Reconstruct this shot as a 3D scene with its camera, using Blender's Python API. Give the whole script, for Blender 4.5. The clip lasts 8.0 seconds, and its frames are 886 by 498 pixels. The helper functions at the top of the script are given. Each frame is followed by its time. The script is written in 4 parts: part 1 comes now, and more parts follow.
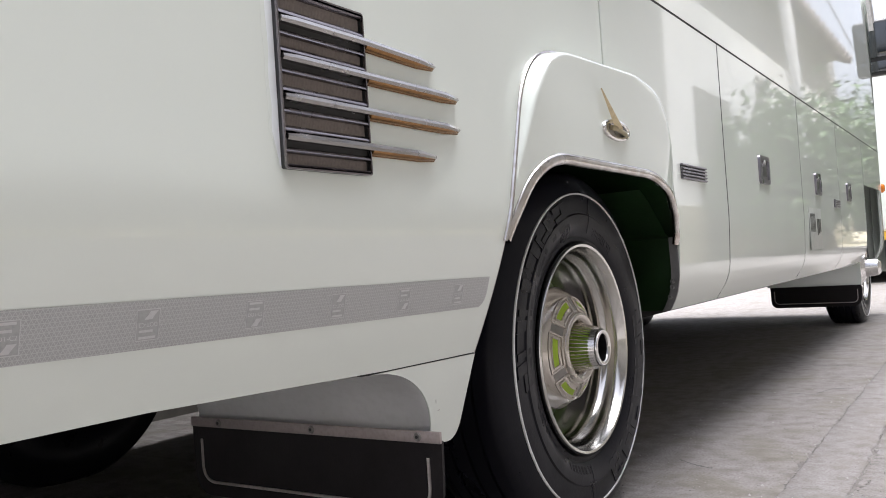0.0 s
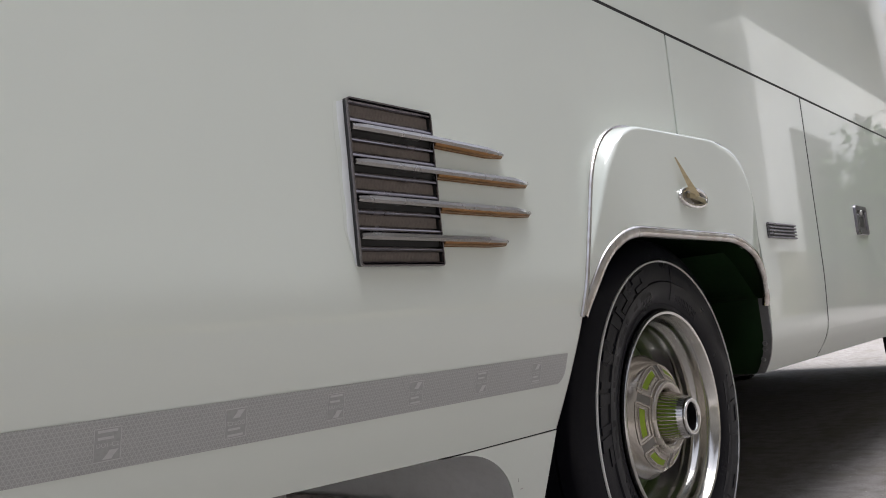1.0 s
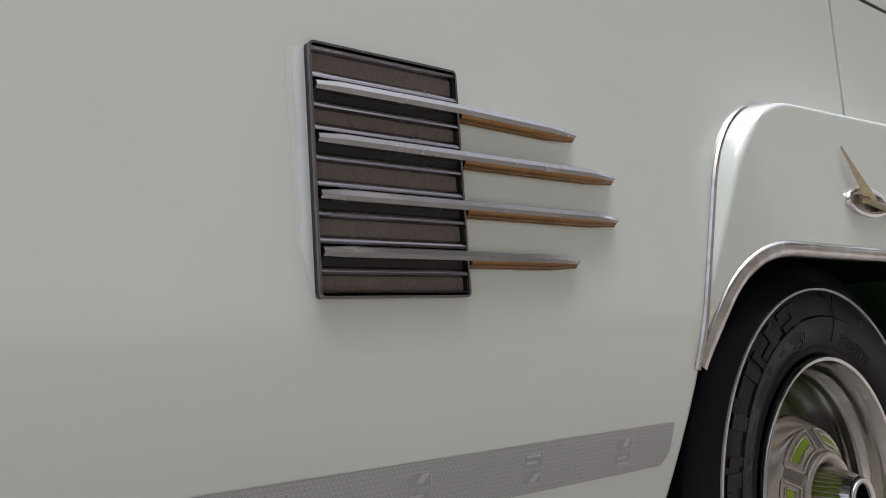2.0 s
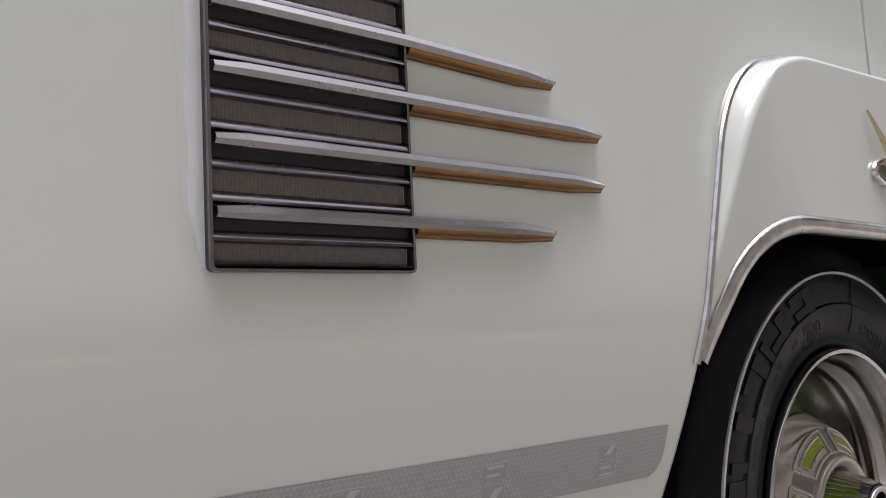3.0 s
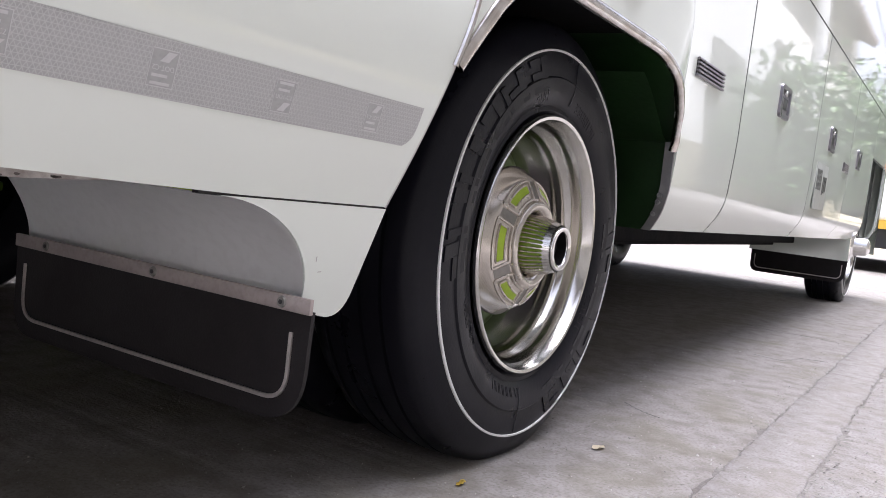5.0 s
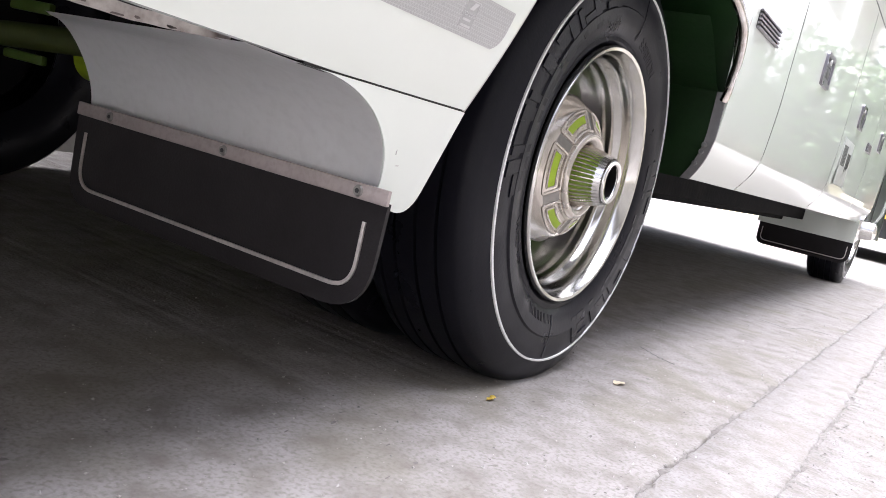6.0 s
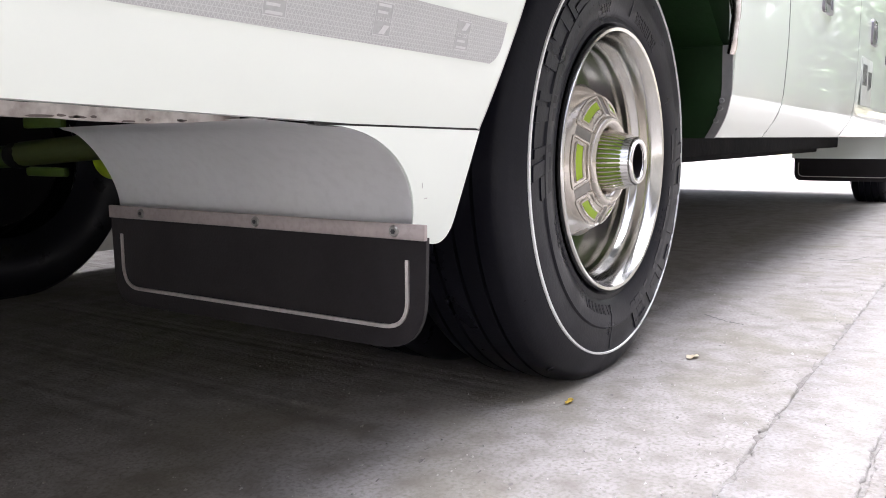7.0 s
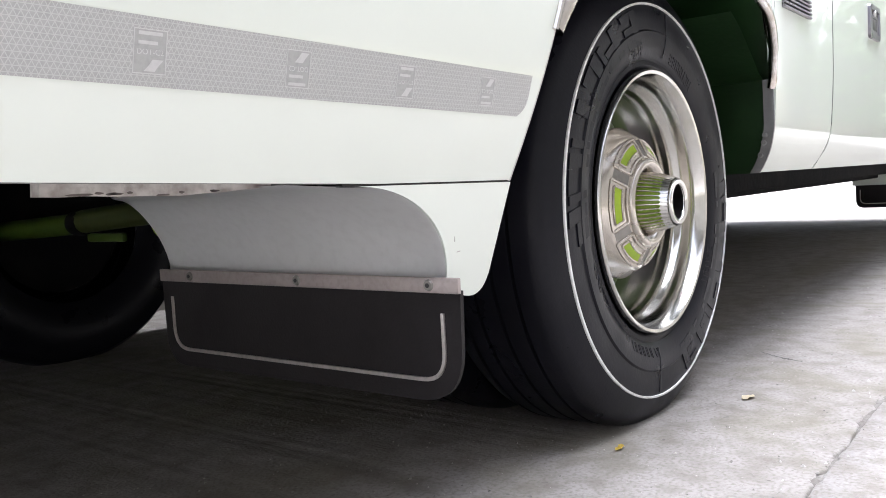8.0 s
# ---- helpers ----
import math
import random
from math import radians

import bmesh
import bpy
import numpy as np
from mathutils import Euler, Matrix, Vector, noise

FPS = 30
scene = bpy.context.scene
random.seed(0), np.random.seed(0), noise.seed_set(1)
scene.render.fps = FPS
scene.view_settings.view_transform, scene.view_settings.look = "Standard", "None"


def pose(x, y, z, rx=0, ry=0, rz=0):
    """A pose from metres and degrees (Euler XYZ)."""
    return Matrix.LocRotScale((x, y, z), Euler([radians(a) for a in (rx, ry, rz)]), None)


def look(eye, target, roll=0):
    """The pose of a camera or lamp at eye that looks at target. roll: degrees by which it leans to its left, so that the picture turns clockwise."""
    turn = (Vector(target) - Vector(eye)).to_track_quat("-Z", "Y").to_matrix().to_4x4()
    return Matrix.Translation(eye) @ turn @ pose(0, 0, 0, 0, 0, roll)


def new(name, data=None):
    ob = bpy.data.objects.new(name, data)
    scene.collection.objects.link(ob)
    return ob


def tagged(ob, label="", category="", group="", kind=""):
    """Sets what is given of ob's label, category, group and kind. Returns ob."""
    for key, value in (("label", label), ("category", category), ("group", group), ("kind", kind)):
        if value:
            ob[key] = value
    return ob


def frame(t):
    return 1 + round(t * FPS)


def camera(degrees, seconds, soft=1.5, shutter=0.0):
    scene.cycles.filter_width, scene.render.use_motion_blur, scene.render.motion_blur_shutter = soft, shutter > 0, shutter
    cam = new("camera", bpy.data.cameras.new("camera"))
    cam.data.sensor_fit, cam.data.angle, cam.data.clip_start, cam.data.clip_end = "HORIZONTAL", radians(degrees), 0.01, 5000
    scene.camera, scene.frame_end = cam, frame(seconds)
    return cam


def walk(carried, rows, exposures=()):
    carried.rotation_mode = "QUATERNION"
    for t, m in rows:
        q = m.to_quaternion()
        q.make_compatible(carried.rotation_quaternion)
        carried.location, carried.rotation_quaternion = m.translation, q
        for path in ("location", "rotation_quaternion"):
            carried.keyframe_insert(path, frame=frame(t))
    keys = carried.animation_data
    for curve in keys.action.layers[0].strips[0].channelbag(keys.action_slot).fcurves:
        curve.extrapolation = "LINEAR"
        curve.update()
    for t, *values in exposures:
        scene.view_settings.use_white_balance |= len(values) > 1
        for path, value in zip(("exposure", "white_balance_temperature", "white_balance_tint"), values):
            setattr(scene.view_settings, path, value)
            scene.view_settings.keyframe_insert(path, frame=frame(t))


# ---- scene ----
cam = camera(56.0, 8.0, soft=0.95)
PATH = [
    (0, look((-2.234, -0.898, 0.757), (-0.899, -0.016, 0.792), -3.83)),
    (0.5, look((-2.222, -0.866, 0.793), (-0.886, 0.011, 0.872), -8.36)),
    (1, look((-2.252, -0.969, 0.810), (-1.027, 0.048, 0.962), -5.65)),
    (1.5, look((-2.085, -0.943, 0.825), (-0.969, 0.189, 1.002), -4.26)),
    (1.7, look((-1.932, -0.871, 0.840), (-0.879, 0.318, 1.030), -4.16)),
    (2.8, look((-1.624, -0.628, 0.867), (-0.613, 0.595, 1.073), -3.60)),
    (3, look((-1.594, -0.649, 0.860), (-0.573, 0.572, 1.028), -3.03)),
    (3.5, look((-1.559, -0.676, 0.817), (-0.431, 0.455, 0.911), -2.00)),
    (4, look((-1.659, -0.748, 0.785), (-0.418, 0.262, 0.820), -1.64)),
    (4.5, look((-1.747, -0.768, 0.701), (-0.429, 0.135, 0.619), -0.04)),
    (5, look((-1.766, -0.730, 0.615), (-0.412, 0.114, 0.491), 6.71)),
    (5.2, look((-1.775, -0.699, 0.586), (-0.409, 0.121, 0.440), 10.34)),
    (6.3, look((-1.850, -0.639, 0.529), (-0.490, 0.172, 0.303), 13.17)),
    (6.5, look((-1.854, -0.638, 0.567), (-0.510, 0.194, 0.319), 8.43)),
    (7, look((-1.835, -0.635, 0.550), (-0.516, 0.245, 0.341), -0.28)),
    (7.5, look((-1.834, -0.677, 0.553), (-0.570, 0.296, 0.427), -2.88)),
    (8, look((-1.825, -0.676, 0.564), (-0.563, 0.300, 0.442), -3.14)),
]

walk(cam, PATH, exposures=[(0.0, 1.5, 6100, 15), (0.5, 1.2, 6100, 15), (1.0, 0.97, 6100, 14), (1.6, 0.92, 6100, 14), (3.0, 0.99, 6200, 19), (3.6, 1.0, 6150, 20),
                           (4.0, 1.04, 6090, 20), (4.5, 1.45, 6000, 20), (5.2, 2.0, 5950, 18), (6.3, 2.53, 5950, 17), (7.3, 2.55, 5920, 15), (8.0, 2.5, 5900, 13)])

# ---- world, sun ----
world = bpy.data.worlds.new("world")
scene.world = world
world.use_nodes = True
wn = world.node_tree.nodes
sky = wn.new("ShaderNodeTexSky")
sky.sky_type, sky.sun_disc = 'NISHITA', False
sky.sun_elevation, sky.sun_rotation = radians(80), radians(14)
sky.dust_density, sky.ozone_density = 7.0, 1.0
wn["Background"].inputs[1].default_value = 0.15
# thin cloud takes most of the blue out of the sky
grey = wn.new("ShaderNodeRGBToBW")
cloud = wn.new("ShaderNodeMix")
cloud.data_type = 'RGBA'
cloud.inputs[0].default_value = 0.75
world.node_tree.links.new(sky.outputs[0], grey.inputs[0])
world.node_tree.links.new(sky.outputs[0], cloud.inputs[6])
world.node_tree.links.new(grey.outputs[0], cloud.inputs[7])
world.node_tree.links.new(cloud.outputs[2], wn["Background"].inputs[0])
sun_data = bpy.data.lights.new("sun", 'SUN')
sun_data.energy, sun_data.angle, sun_data.color = 3.6, radians(60), (1.0, 0.97, 0.92)
sun_ob = new("sun", sun_data)
sun_ob.matrix_world = look((0, 0, 30), (0.3, -1.7, 20))


# ---- materials ----
def mat(name, color, rough=0.5, metal=0.0, coat=0.0, grain=0.0, grain_scale=40.0, tint=0.0, tint_scale=3.0, bump=0.0,
        bump_scale=60.0, rough_var=0.0, random_tint=0.0, spec=0.5, dark=None, blot=None):
    """Principled paint with colour variation at two scales, uneven gloss and fine relief, in metres of the object."""
    m = bpy.data.materials.new(name)
    m.use_nodes = True
    n, l = m.node_tree.nodes, m.node_tree.links
    b = n["Principled BSDF"]
    b.inputs["Roughness"].default_value, b.inputs["Metallic"].default_value = rough, metal
    b.inputs["Specular IOR Level"].default_value = spec
    if coat:
        b.inputs["Coat Weight"].default_value, b.inputs["Coat Roughness"].default_value, b.inputs["Coat IOR"].default_value = coat, 0.03, 1.62
    geo = n.new("ShaderNodeNewGeometry")
    pos = geo.outputs["Position"]

    def nz(scale, detail=4.0):
        t = n.new("ShaderNodeTexNoise")
        t.inputs["Scale"].default_value, t.inputs["Detail"].default_value = scale, detail
        l.new(pos, t.inputs["Vector"])
        return t.outputs["Fac"]

    def mix(fac, a, c):
        x = n.new("ShaderNodeMix")
        x.data_type = 'RGBA'
        for s, v in ((x.inputs[0], fac), (x.inputs[6], a), (x.inputs[7], c)):
            if isinstance(v, (tuple, float)):
                s.default_value = v
            else:
                l.new(v, s)
        return x.outputs[2]

    def ramp(fac, lo, hi):
        r = n.new("ShaderNodeMapRange")
        l.new(fac, r.inputs[0])
        r.inputs[1].default_value, r.inputs[2].default_value = lo, hi
        return r.outputs[0]

    base = (*color, 1.0)
    out = base
    low = (*(dark or tuple(c * 0.6 for c in color)), 1.0)
    if tint:
        f = n.new("ShaderNodeMath")
        f.operation = 'MULTIPLY'
        l.new(ramp(nz(tint_scale), 0.42, 0.7), f.inputs[0])
        f.inputs[1].default_value = tint
        out = mix(f.outputs[0], out, low)
    if grain:
        f = n.new("ShaderNodeMath")
        f.operation = 'MULTIPLY'
        l.new(ramp(nz(grain_scale, 8.0), 0.45, 0.7), f.inputs[0])
        f.inputs[1].default_value = grain
        out = mix(f.outputs[0], out, low)
    if blot:
        bs, bf, bc = blot
        f = n.new("ShaderNodeMath")
        f.operation = 'MULTIPLY'
        l.new(ramp(nz(bs, 7.0), 0.5, 0.64), f.inputs[0])
        f.inputs[1].default_value = bf
        out = mix(f.outputs[0], out, (*bc, 1.0))
    if random_tint:
        oi = n.new("ShaderNodeObjectInfo")
        f = n.new("ShaderNodeMath")
        f.operation = 'MULTIPLY'
        l.new(oi.outputs["Random"], f.inputs[0])
        f.inputs[1].default_value = random_tint
        out = mix(f.outputs[0], out, low)
    if isinstance(out, tuple):
        b.inputs["Base Color"].default_value = out
    else:
        l.new(out, b.inputs["Base Color"])
    if rough_var:
        r = n.new("ShaderNodeMapRange")
        l.new(nz(9.0, 6.0), r.inputs[0])
        r.inputs[1].default_value, r.inputs[2].default_value = 0.35, 0.7
        r.inputs[3].default_value, r.inputs[4].default_value = rough, rough + rough_var
        l.new(r.outputs[0], b.inputs["Roughness"])
    if bump:
        bp = n.new("ShaderNodeBump")
        bp.inputs["Strength"].default_value, bp.inputs["Distance"].default_value = bump, 0.01
        l.new(nz(bump_scale, 5.0), bp.inputs["Height"])
        l.new(bp.outputs[0], b.inputs["Normal"])
    return m


GAUZE_WIRE = mat("gauze_wire", (0.17, 0.143, 0.126), 0.6, grain=0.5, grain_scale=200)
PAINT = mat("white_paint", (0.735, 0.78, 0.725), 0.55, coat=1.0, spec=0.15, tint=0.08, tint_scale=1.2, bump=0.020, bump_scale=3.2)
PAINT_DULL = mat("dull_white_paint", (0.92, 0.92, 0.92), 0.35, coat=0.3, tint=0.12, tint_scale=6.0, grain=0.2, grain_scale=60, bump=0.05, dark=(0.70, 0.69, 0.68))
# two paler paints for the highlight painted beside the grille
HIGHLIGHT = mat("painted_highlight", (0.86, 0.90, 0.92), 0.55, coat=0.6, tint=0.4, tint_scale=35, dark=(0.76, 0.80, 0.79))
HIGHLIGHT_EDGE = mat("highlight_edge", (0.75, 0.795, 0.75), 0.55, coat=0.9, tint=0.5, tint_scale=35, dark=(0.735, 0.78, 0.725))
FLANGE = mat("grey_flange_paint", (0.17, 0.17, 0.17), 0.5, tint=0.5, tint_scale=30, bump=0.1)
GREY_PAINT = mat("worn_grey_paint", (0.46, 0.45, 0.43), 0.5, tint=0.5, tint_scale=30, bump=0.1)
CHROME = mat("chrome", (0.78, 0.77, 0.75), 0.10, 1.0, grain=0.25, grain_scale=80, bump=0.02, bump_scale=30, rough_var=0.16)
RIM = mat("polished_rim", (0.66, 0.65, 0.62), 0.12, 1.0, grain=0.25, grain_scale=50, bump=0.02, bump_scale=14, rough_var=0.10)
TRIM = mat("worn_trim", (0.70, 0.685, 0.67), 0.13, 1.0, grain=0.6, grain_scale=45, tint=0.7, tint_scale=14, bump=0.03, bump_scale=40, rough_var=0.2, dark=(0.42, 0.36, 0.31))
POCKET = mat("satin_pocket", (0.26, 0.25, 0.235), 0.3, 1.0, grain=0.3, grain_scale=90, rough_var=0.15)
LINE = mat("dull_silver_line", (0.66, 0.61, 0.58), 0.30, 0.8, grain=0.5, grain_scale=120, tint=0.4, tint_scale=20)
STEEL = mat("dull_steel", (0.64, 0.63, 0.63), 0.2, 1.0, grain=0.4, grain_scale=120, bump=0.06, bump_scale=150, rough_var=0.2)
DARK_CHROME = mat("dark_chrome", (0.22, 0.21, 0.23), 0.25, 1.0, grain=0.4, grain_scale=90, rough_var=0.2)
ALLOY = mat("polished_alloy", (0.57, 0.53, 0.48), 0.16, 1.0, grain=0.2, grain_scale=60, bump=0.008, bump_scale=25, rough_var=0.15)
BRONZE = mat("bronze_brown", (0.30, 0.155, 0.055), 0.2, 0.85, tint=0.6, tint_scale=25, grain=0.4, grain_scale=120)
SPEAR = mat("brushed_spear", (0.54, 0.525, 0.51), 0.20, 1.0, grain=0.15, grain_scale=60, rough_var=0.12)
SLAT = mat("slat_metal", (0.27, 0.25, 0.26), 0.11, 1.0, grain=0.3, grain_scale=70, rough_var=0.2)
GOLD = mat("tarnished_gold", (0.50, 0.43, 0.28), 0.3, 1.0, grain=0.5, grain_scale=90)
RUBBER = mat("tyre_rubber", (0.0065, 0.0065, 0.0105), 0.26, spec=0.17, tint=0.4, tint_scale=8, grain=0.3, grain_scale=60, bump=0.05, bump_scale=160,
             rough_var=0.2, dark=(0.011, 0.011, 0.014))
MARK = mat("raised_rubber", (0.013, 0.013, 0.018), 0.2, spec=0.45, grain=0.3, grain_scale=80)
FLAP = mat("flap_rubber", (0.017, 0.0145, 0.0155), 0.5, spec=0.22, grain=0.4, grain_scale=90, bump=0.1, bump_scale=220, rough_var=0.2, dark=(0.013, 0.0115, 0.0115))
SEALANT = mat("black_seam", (0.012, 0.012, 0.012), 0.6, grain=0.3)
WHITE_LINE = mat("white_line", (0.75, 0.75, 0.74), 0.5, grain=0.25, grain_scale=120)
LIME = mat("lime_paint", (0.36, 0.52, 0.02), 0.35, tint=0.5, tint_scale=14, grain=0.2, grain_scale=90)
GREEN = mat("dark_green_paint", (0.014, 0.050, 0.012), 0.5, tint=0.7, tint_scale=6, grain=0.4, grain_scale=50, bump=0.1)
# darker copies of the lime: shade inside hub and wheel put into colour
LIME_GROOVE_SHADE = mat("groove_shaded_lime", (0.16, 0.25, 0.012), 0.35, tint=0.5, tint_scale=14, grain=0.2, grain_scale=90)
LIME_SHADED = mat("shaded_lime_paint", (0.058, 0.105, 0.012), 0.4, tint=0.7, tint_scale=12, grain=0.4, grain_scale=60)
OLIVE = mat("dark_olive_paint", (0.045, 0.060, 0.012), 0.5, tint=0.6, tint_scale=14, grain=0.4, grain_scale=60)
UNDER = mat("underbody_black", (0.005, 0.005, 0.006), 0.8, spec=0.12, tint=0.5, tint_scale=6, bump=0.2, bump_scale=30, dark=(0.018, 0.016, 0.014))
MESH_BACK = mat("grille_gauze", (0.19, 0.160, 0.142), 0.6, grain=0.5, grain_scale=200)
TAPE = mat("silver_tape", (0.385, 0.39, 0.385), 0.33, grain=0.25, grain_scale=150)


def lattice(m, pitch, color, width):
    """Adds a triangular lattice of thin pale lines in the x-z plane to a material."""
    n, l = m.node_tree.nodes, m.node_tree.links
    b = n["Principled BSDF"]
    old = b.inputs["Base Color"].links[0].from_socket
    pos = n.new("ShaderNodeNewGeometry").outputs["Position"]
    top = None
    for ang in (0, 60, 120):
        d = n.new("ShaderNodeVectorMath")
        d.operation = 'DOT_PRODUCT'
        l.new(pos, d.inputs[0])
        d.inputs[1].default_value = (math.sin(radians(ang)) / pitch, 0, math.cos(radians(ang)) / pitch)
        f = n.new("ShaderNodeMath")
        f.operation = 'FRACT'
        l.new(d.outputs["Value"], f.inputs[0])
        c = n.new("ShaderNodeMath")
        c.operation = 'LESS_THAN'
        l.new(f.outputs[0], c.inputs[0])
        c.inputs[1].default_value = width
        if top is None:
            top = c.outputs[0]
        else:
            x = n.new("ShaderNodeMath")
            x.operation = 'MAXIMUM'
            l.new(top, x.inputs[0])
            l.new(c.outputs[0], x.inputs[1])
            top = x.outputs[0]
    mx = n.new("ShaderNodeMix")
    mx.data_type = 'RGBA'
    l.new(top, mx.inputs[0])
    l.new(old, mx.inputs[6])
    mx.inputs[7].default_value = (*color, 1)
    l.new(mx.outputs[2], b.inputs["Base Color"])
    return m


lattice(TAPE, 0.0056, (0.485, 0.49, 0.485), 0.14)
TAPE_DARK = mat("tape_print", (0.385, 0.39, 0.385), 0.36, grain=0.3, grain_scale=200)
TAPE_LIGHT = mat("tape_print_light", (0.55, 0.55, 0.55), 0.35, grain=0.2, grain_scale=200)
PLATE = mat("grey_plate", (0.40, 0.42, 0.39), 0.4, tint=0.3, tint_scale=9, grain=0.3)
GRIMY = mat("grimy_paint", (0.55, 0.52, 0.49), 0.6, tint=0.8, tint_scale=22, grain=0.6, grain_scale=70, bump=0.2, dark=(0.20, 0.16, 0.14))
RUST = mat("rust", (0.15, 0.125, 0.115), 0.8, tint=0.7, tint_scale=60, grain=0.5, grain_scale=150)
BLACK = mat("black_plastic", (0.02, 0.02, 0.022), 0.35, grain=0.3, grain_scale=60)
GLASS_DARK = mat("tinted_glass", (0.02, 0.025, 0.03), 0.05, coat=1.0)
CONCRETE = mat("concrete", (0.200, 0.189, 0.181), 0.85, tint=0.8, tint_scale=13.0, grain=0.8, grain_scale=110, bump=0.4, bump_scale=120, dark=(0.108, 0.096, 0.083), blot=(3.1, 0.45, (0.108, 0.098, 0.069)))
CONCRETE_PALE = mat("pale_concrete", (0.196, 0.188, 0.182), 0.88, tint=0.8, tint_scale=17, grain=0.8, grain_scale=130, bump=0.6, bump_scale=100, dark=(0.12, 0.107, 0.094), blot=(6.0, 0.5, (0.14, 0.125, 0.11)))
# paler than the other concrete, for the light-bouncing rear slab
CONCRETE_BOUNCE = mat("bounce_concrete", (0.50, 0.49, 0.47), 0.9, tint=0.5, tint_scale=3, grain=0.4, grain_scale=40, bump=0.6)
GRIT = mat("grit", (0.31, 0.295, 0.265), 0.9, tint=1.0, tint_scale=60, dark=(0.03, 0.03, 0.03))
EARTH = mat("sandy_earth", (0.34, 0.29, 0.21), 0.95, tint=0.6, tint_scale=0.5, grain=0.5, grain_scale=8, bump=0.6, bump_scale=20, dark=(0.10, 0.13, 0.05))
LEAF = mat("foliage", (0.07, 0.13, 0.03), 0.55, grain=0.5, grain_scale=3, random_tint=0.3, dark=(0.03, 0.06, 0.015))
BARK = mat("bark", (0.16, 0.12, 0.085), 0.9, tint=0.6, tint_scale=6, bump=0.6, bump_scale=18)
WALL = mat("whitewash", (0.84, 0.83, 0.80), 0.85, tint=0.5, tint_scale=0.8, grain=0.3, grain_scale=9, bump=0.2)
WALL_DARK = mat("dark_plaster", (0.22, 0.21, 0.19), 0.9, tint=0.6, tint_scale=1.2, grain=0.4, grain_scale=9, bump=0.2)
ROOF = mat("clay_tile", (0.22, 0.185, 0.165), 0.8, tint=0.7, tint_scale=1.5, grain=0.5, grain_scale=12, random_tint=0.4)
WOOD = mat("grey_wood", (0.18, 0.14, 0.10), 0.8, tint=0.5, tint_scale=5, bump=0.2)
POLE = mat("pole_concrete", (0.60, 0.59, 0.57), 0.85, tint=0.4, tint_scale=3, bump=0.2)
RED = mat("red_paint", (0.50, 0.03, 0.035), 0.25, coat=0.6, tint=0.2)
YELLOW = mat("yellow_paint", (0.62, 0.36, 0.03), 0.3, coat=0.5, tint=0.2)
ORANGE = mat("orange_lens", (0.75, 0.22, 0.02), 0.15, coat=0.6)
DRY_LEAF = mat("dry_leaf", (0.50, 0.36, 0.05), 0.6, grain=0.3)
PALE_LEAF = mat("pale_leaf", (0.62, 0.55, 0.42), 0.7, grain=0.3)


# ---- mesh helpers ----
def part(name, bm, material, parent=None, label="", smooth=True, sharp=40):
    me = bpy.data.meshes.new(name)
    bmesh.ops.recalc_face_normals(bm, faces=bm.faces)
    bm.to_mesh(me)
    bm.free()
    if smooth:
        me.shade_smooth()
        me.set_sharp_from_angle(angle=radians(sharp))
    me.materials.append(material)
    ob = new(name, me)
    if parent is not None:
        ob.parent = parent
    if label:
        ob["label"] = label
    return ob


def empty(name, at=(0, 0, 0), parent=None):
    ob = new(name)
    ob.location = at
    ob.empty_display_size = 0.1
    if parent is not None:
        ob.parent = parent
    return ob


def box(x0, x1, y0, y1, z0, z1, bevel=0.0, seg=2, bm=None):
    b = bmesh.new()
    bmesh.ops.create_cube(b, size=1)
    for v in b.verts:
        v.co = Vector((x0 + (v.co.x + 0.5) * (x1 - x0), y0 + (v.co.y + 0.5) * (y1 - y0), z0 + (v.co.z + 0.5) * (z1 - z0)))
    if bevel:
        bmesh.ops.bevel(b, geom=b.edges[:], offset=bevel, segments=seg, profile=0.6, affect='EDGES')
    if bm is None:
        return b
    me = bpy.data.meshes.new("tmp")
    b.to_mesh(me)
    b.free()
    bm.from_mesh(me)
    bpy.data.meshes.remove(me)
    return bm


def grid_faces(bm, rows, close_u=False, close_v=False):
    """Quads between rows of points."""
    vs = [[bm.verts.new(p) for p in r] for r in rows]
    nr, nc = len(vs), len(vs[0])
    for i in range(nr if close_u else nr - 1):
        for j in range(nc if close_v else nc - 1):
            a, b, c, d = vs[i][j], vs[(i + 1) % nr][j], vs[(i + 1) % nr][(j + 1) % nc], vs[i][(j + 1) % nc]
            try:
                bm.faces.new((a, b, c, d))
            except ValueError:
                pass
    return vs


def lathe(profile, cx=0.0, cz=0.0, seg=96, bm=None, wave=None):
    """Revolves (radius, y) points about the y axis through (cx, cz)."""
    bm = bm or bmesh.new()
    rows = []
    for k in range(seg):
        a = 2 * math.pi * k / seg
        rows.append([(cx + (r * (wave(a, r, y) if wave else 1)) * math.cos(a), y, cz + (r * (wave(a, r, y) if wave else 1)) * math.sin(a))
                     for r, y in profile])
    grid_faces(bm, rows, close_u=True)
    return bm


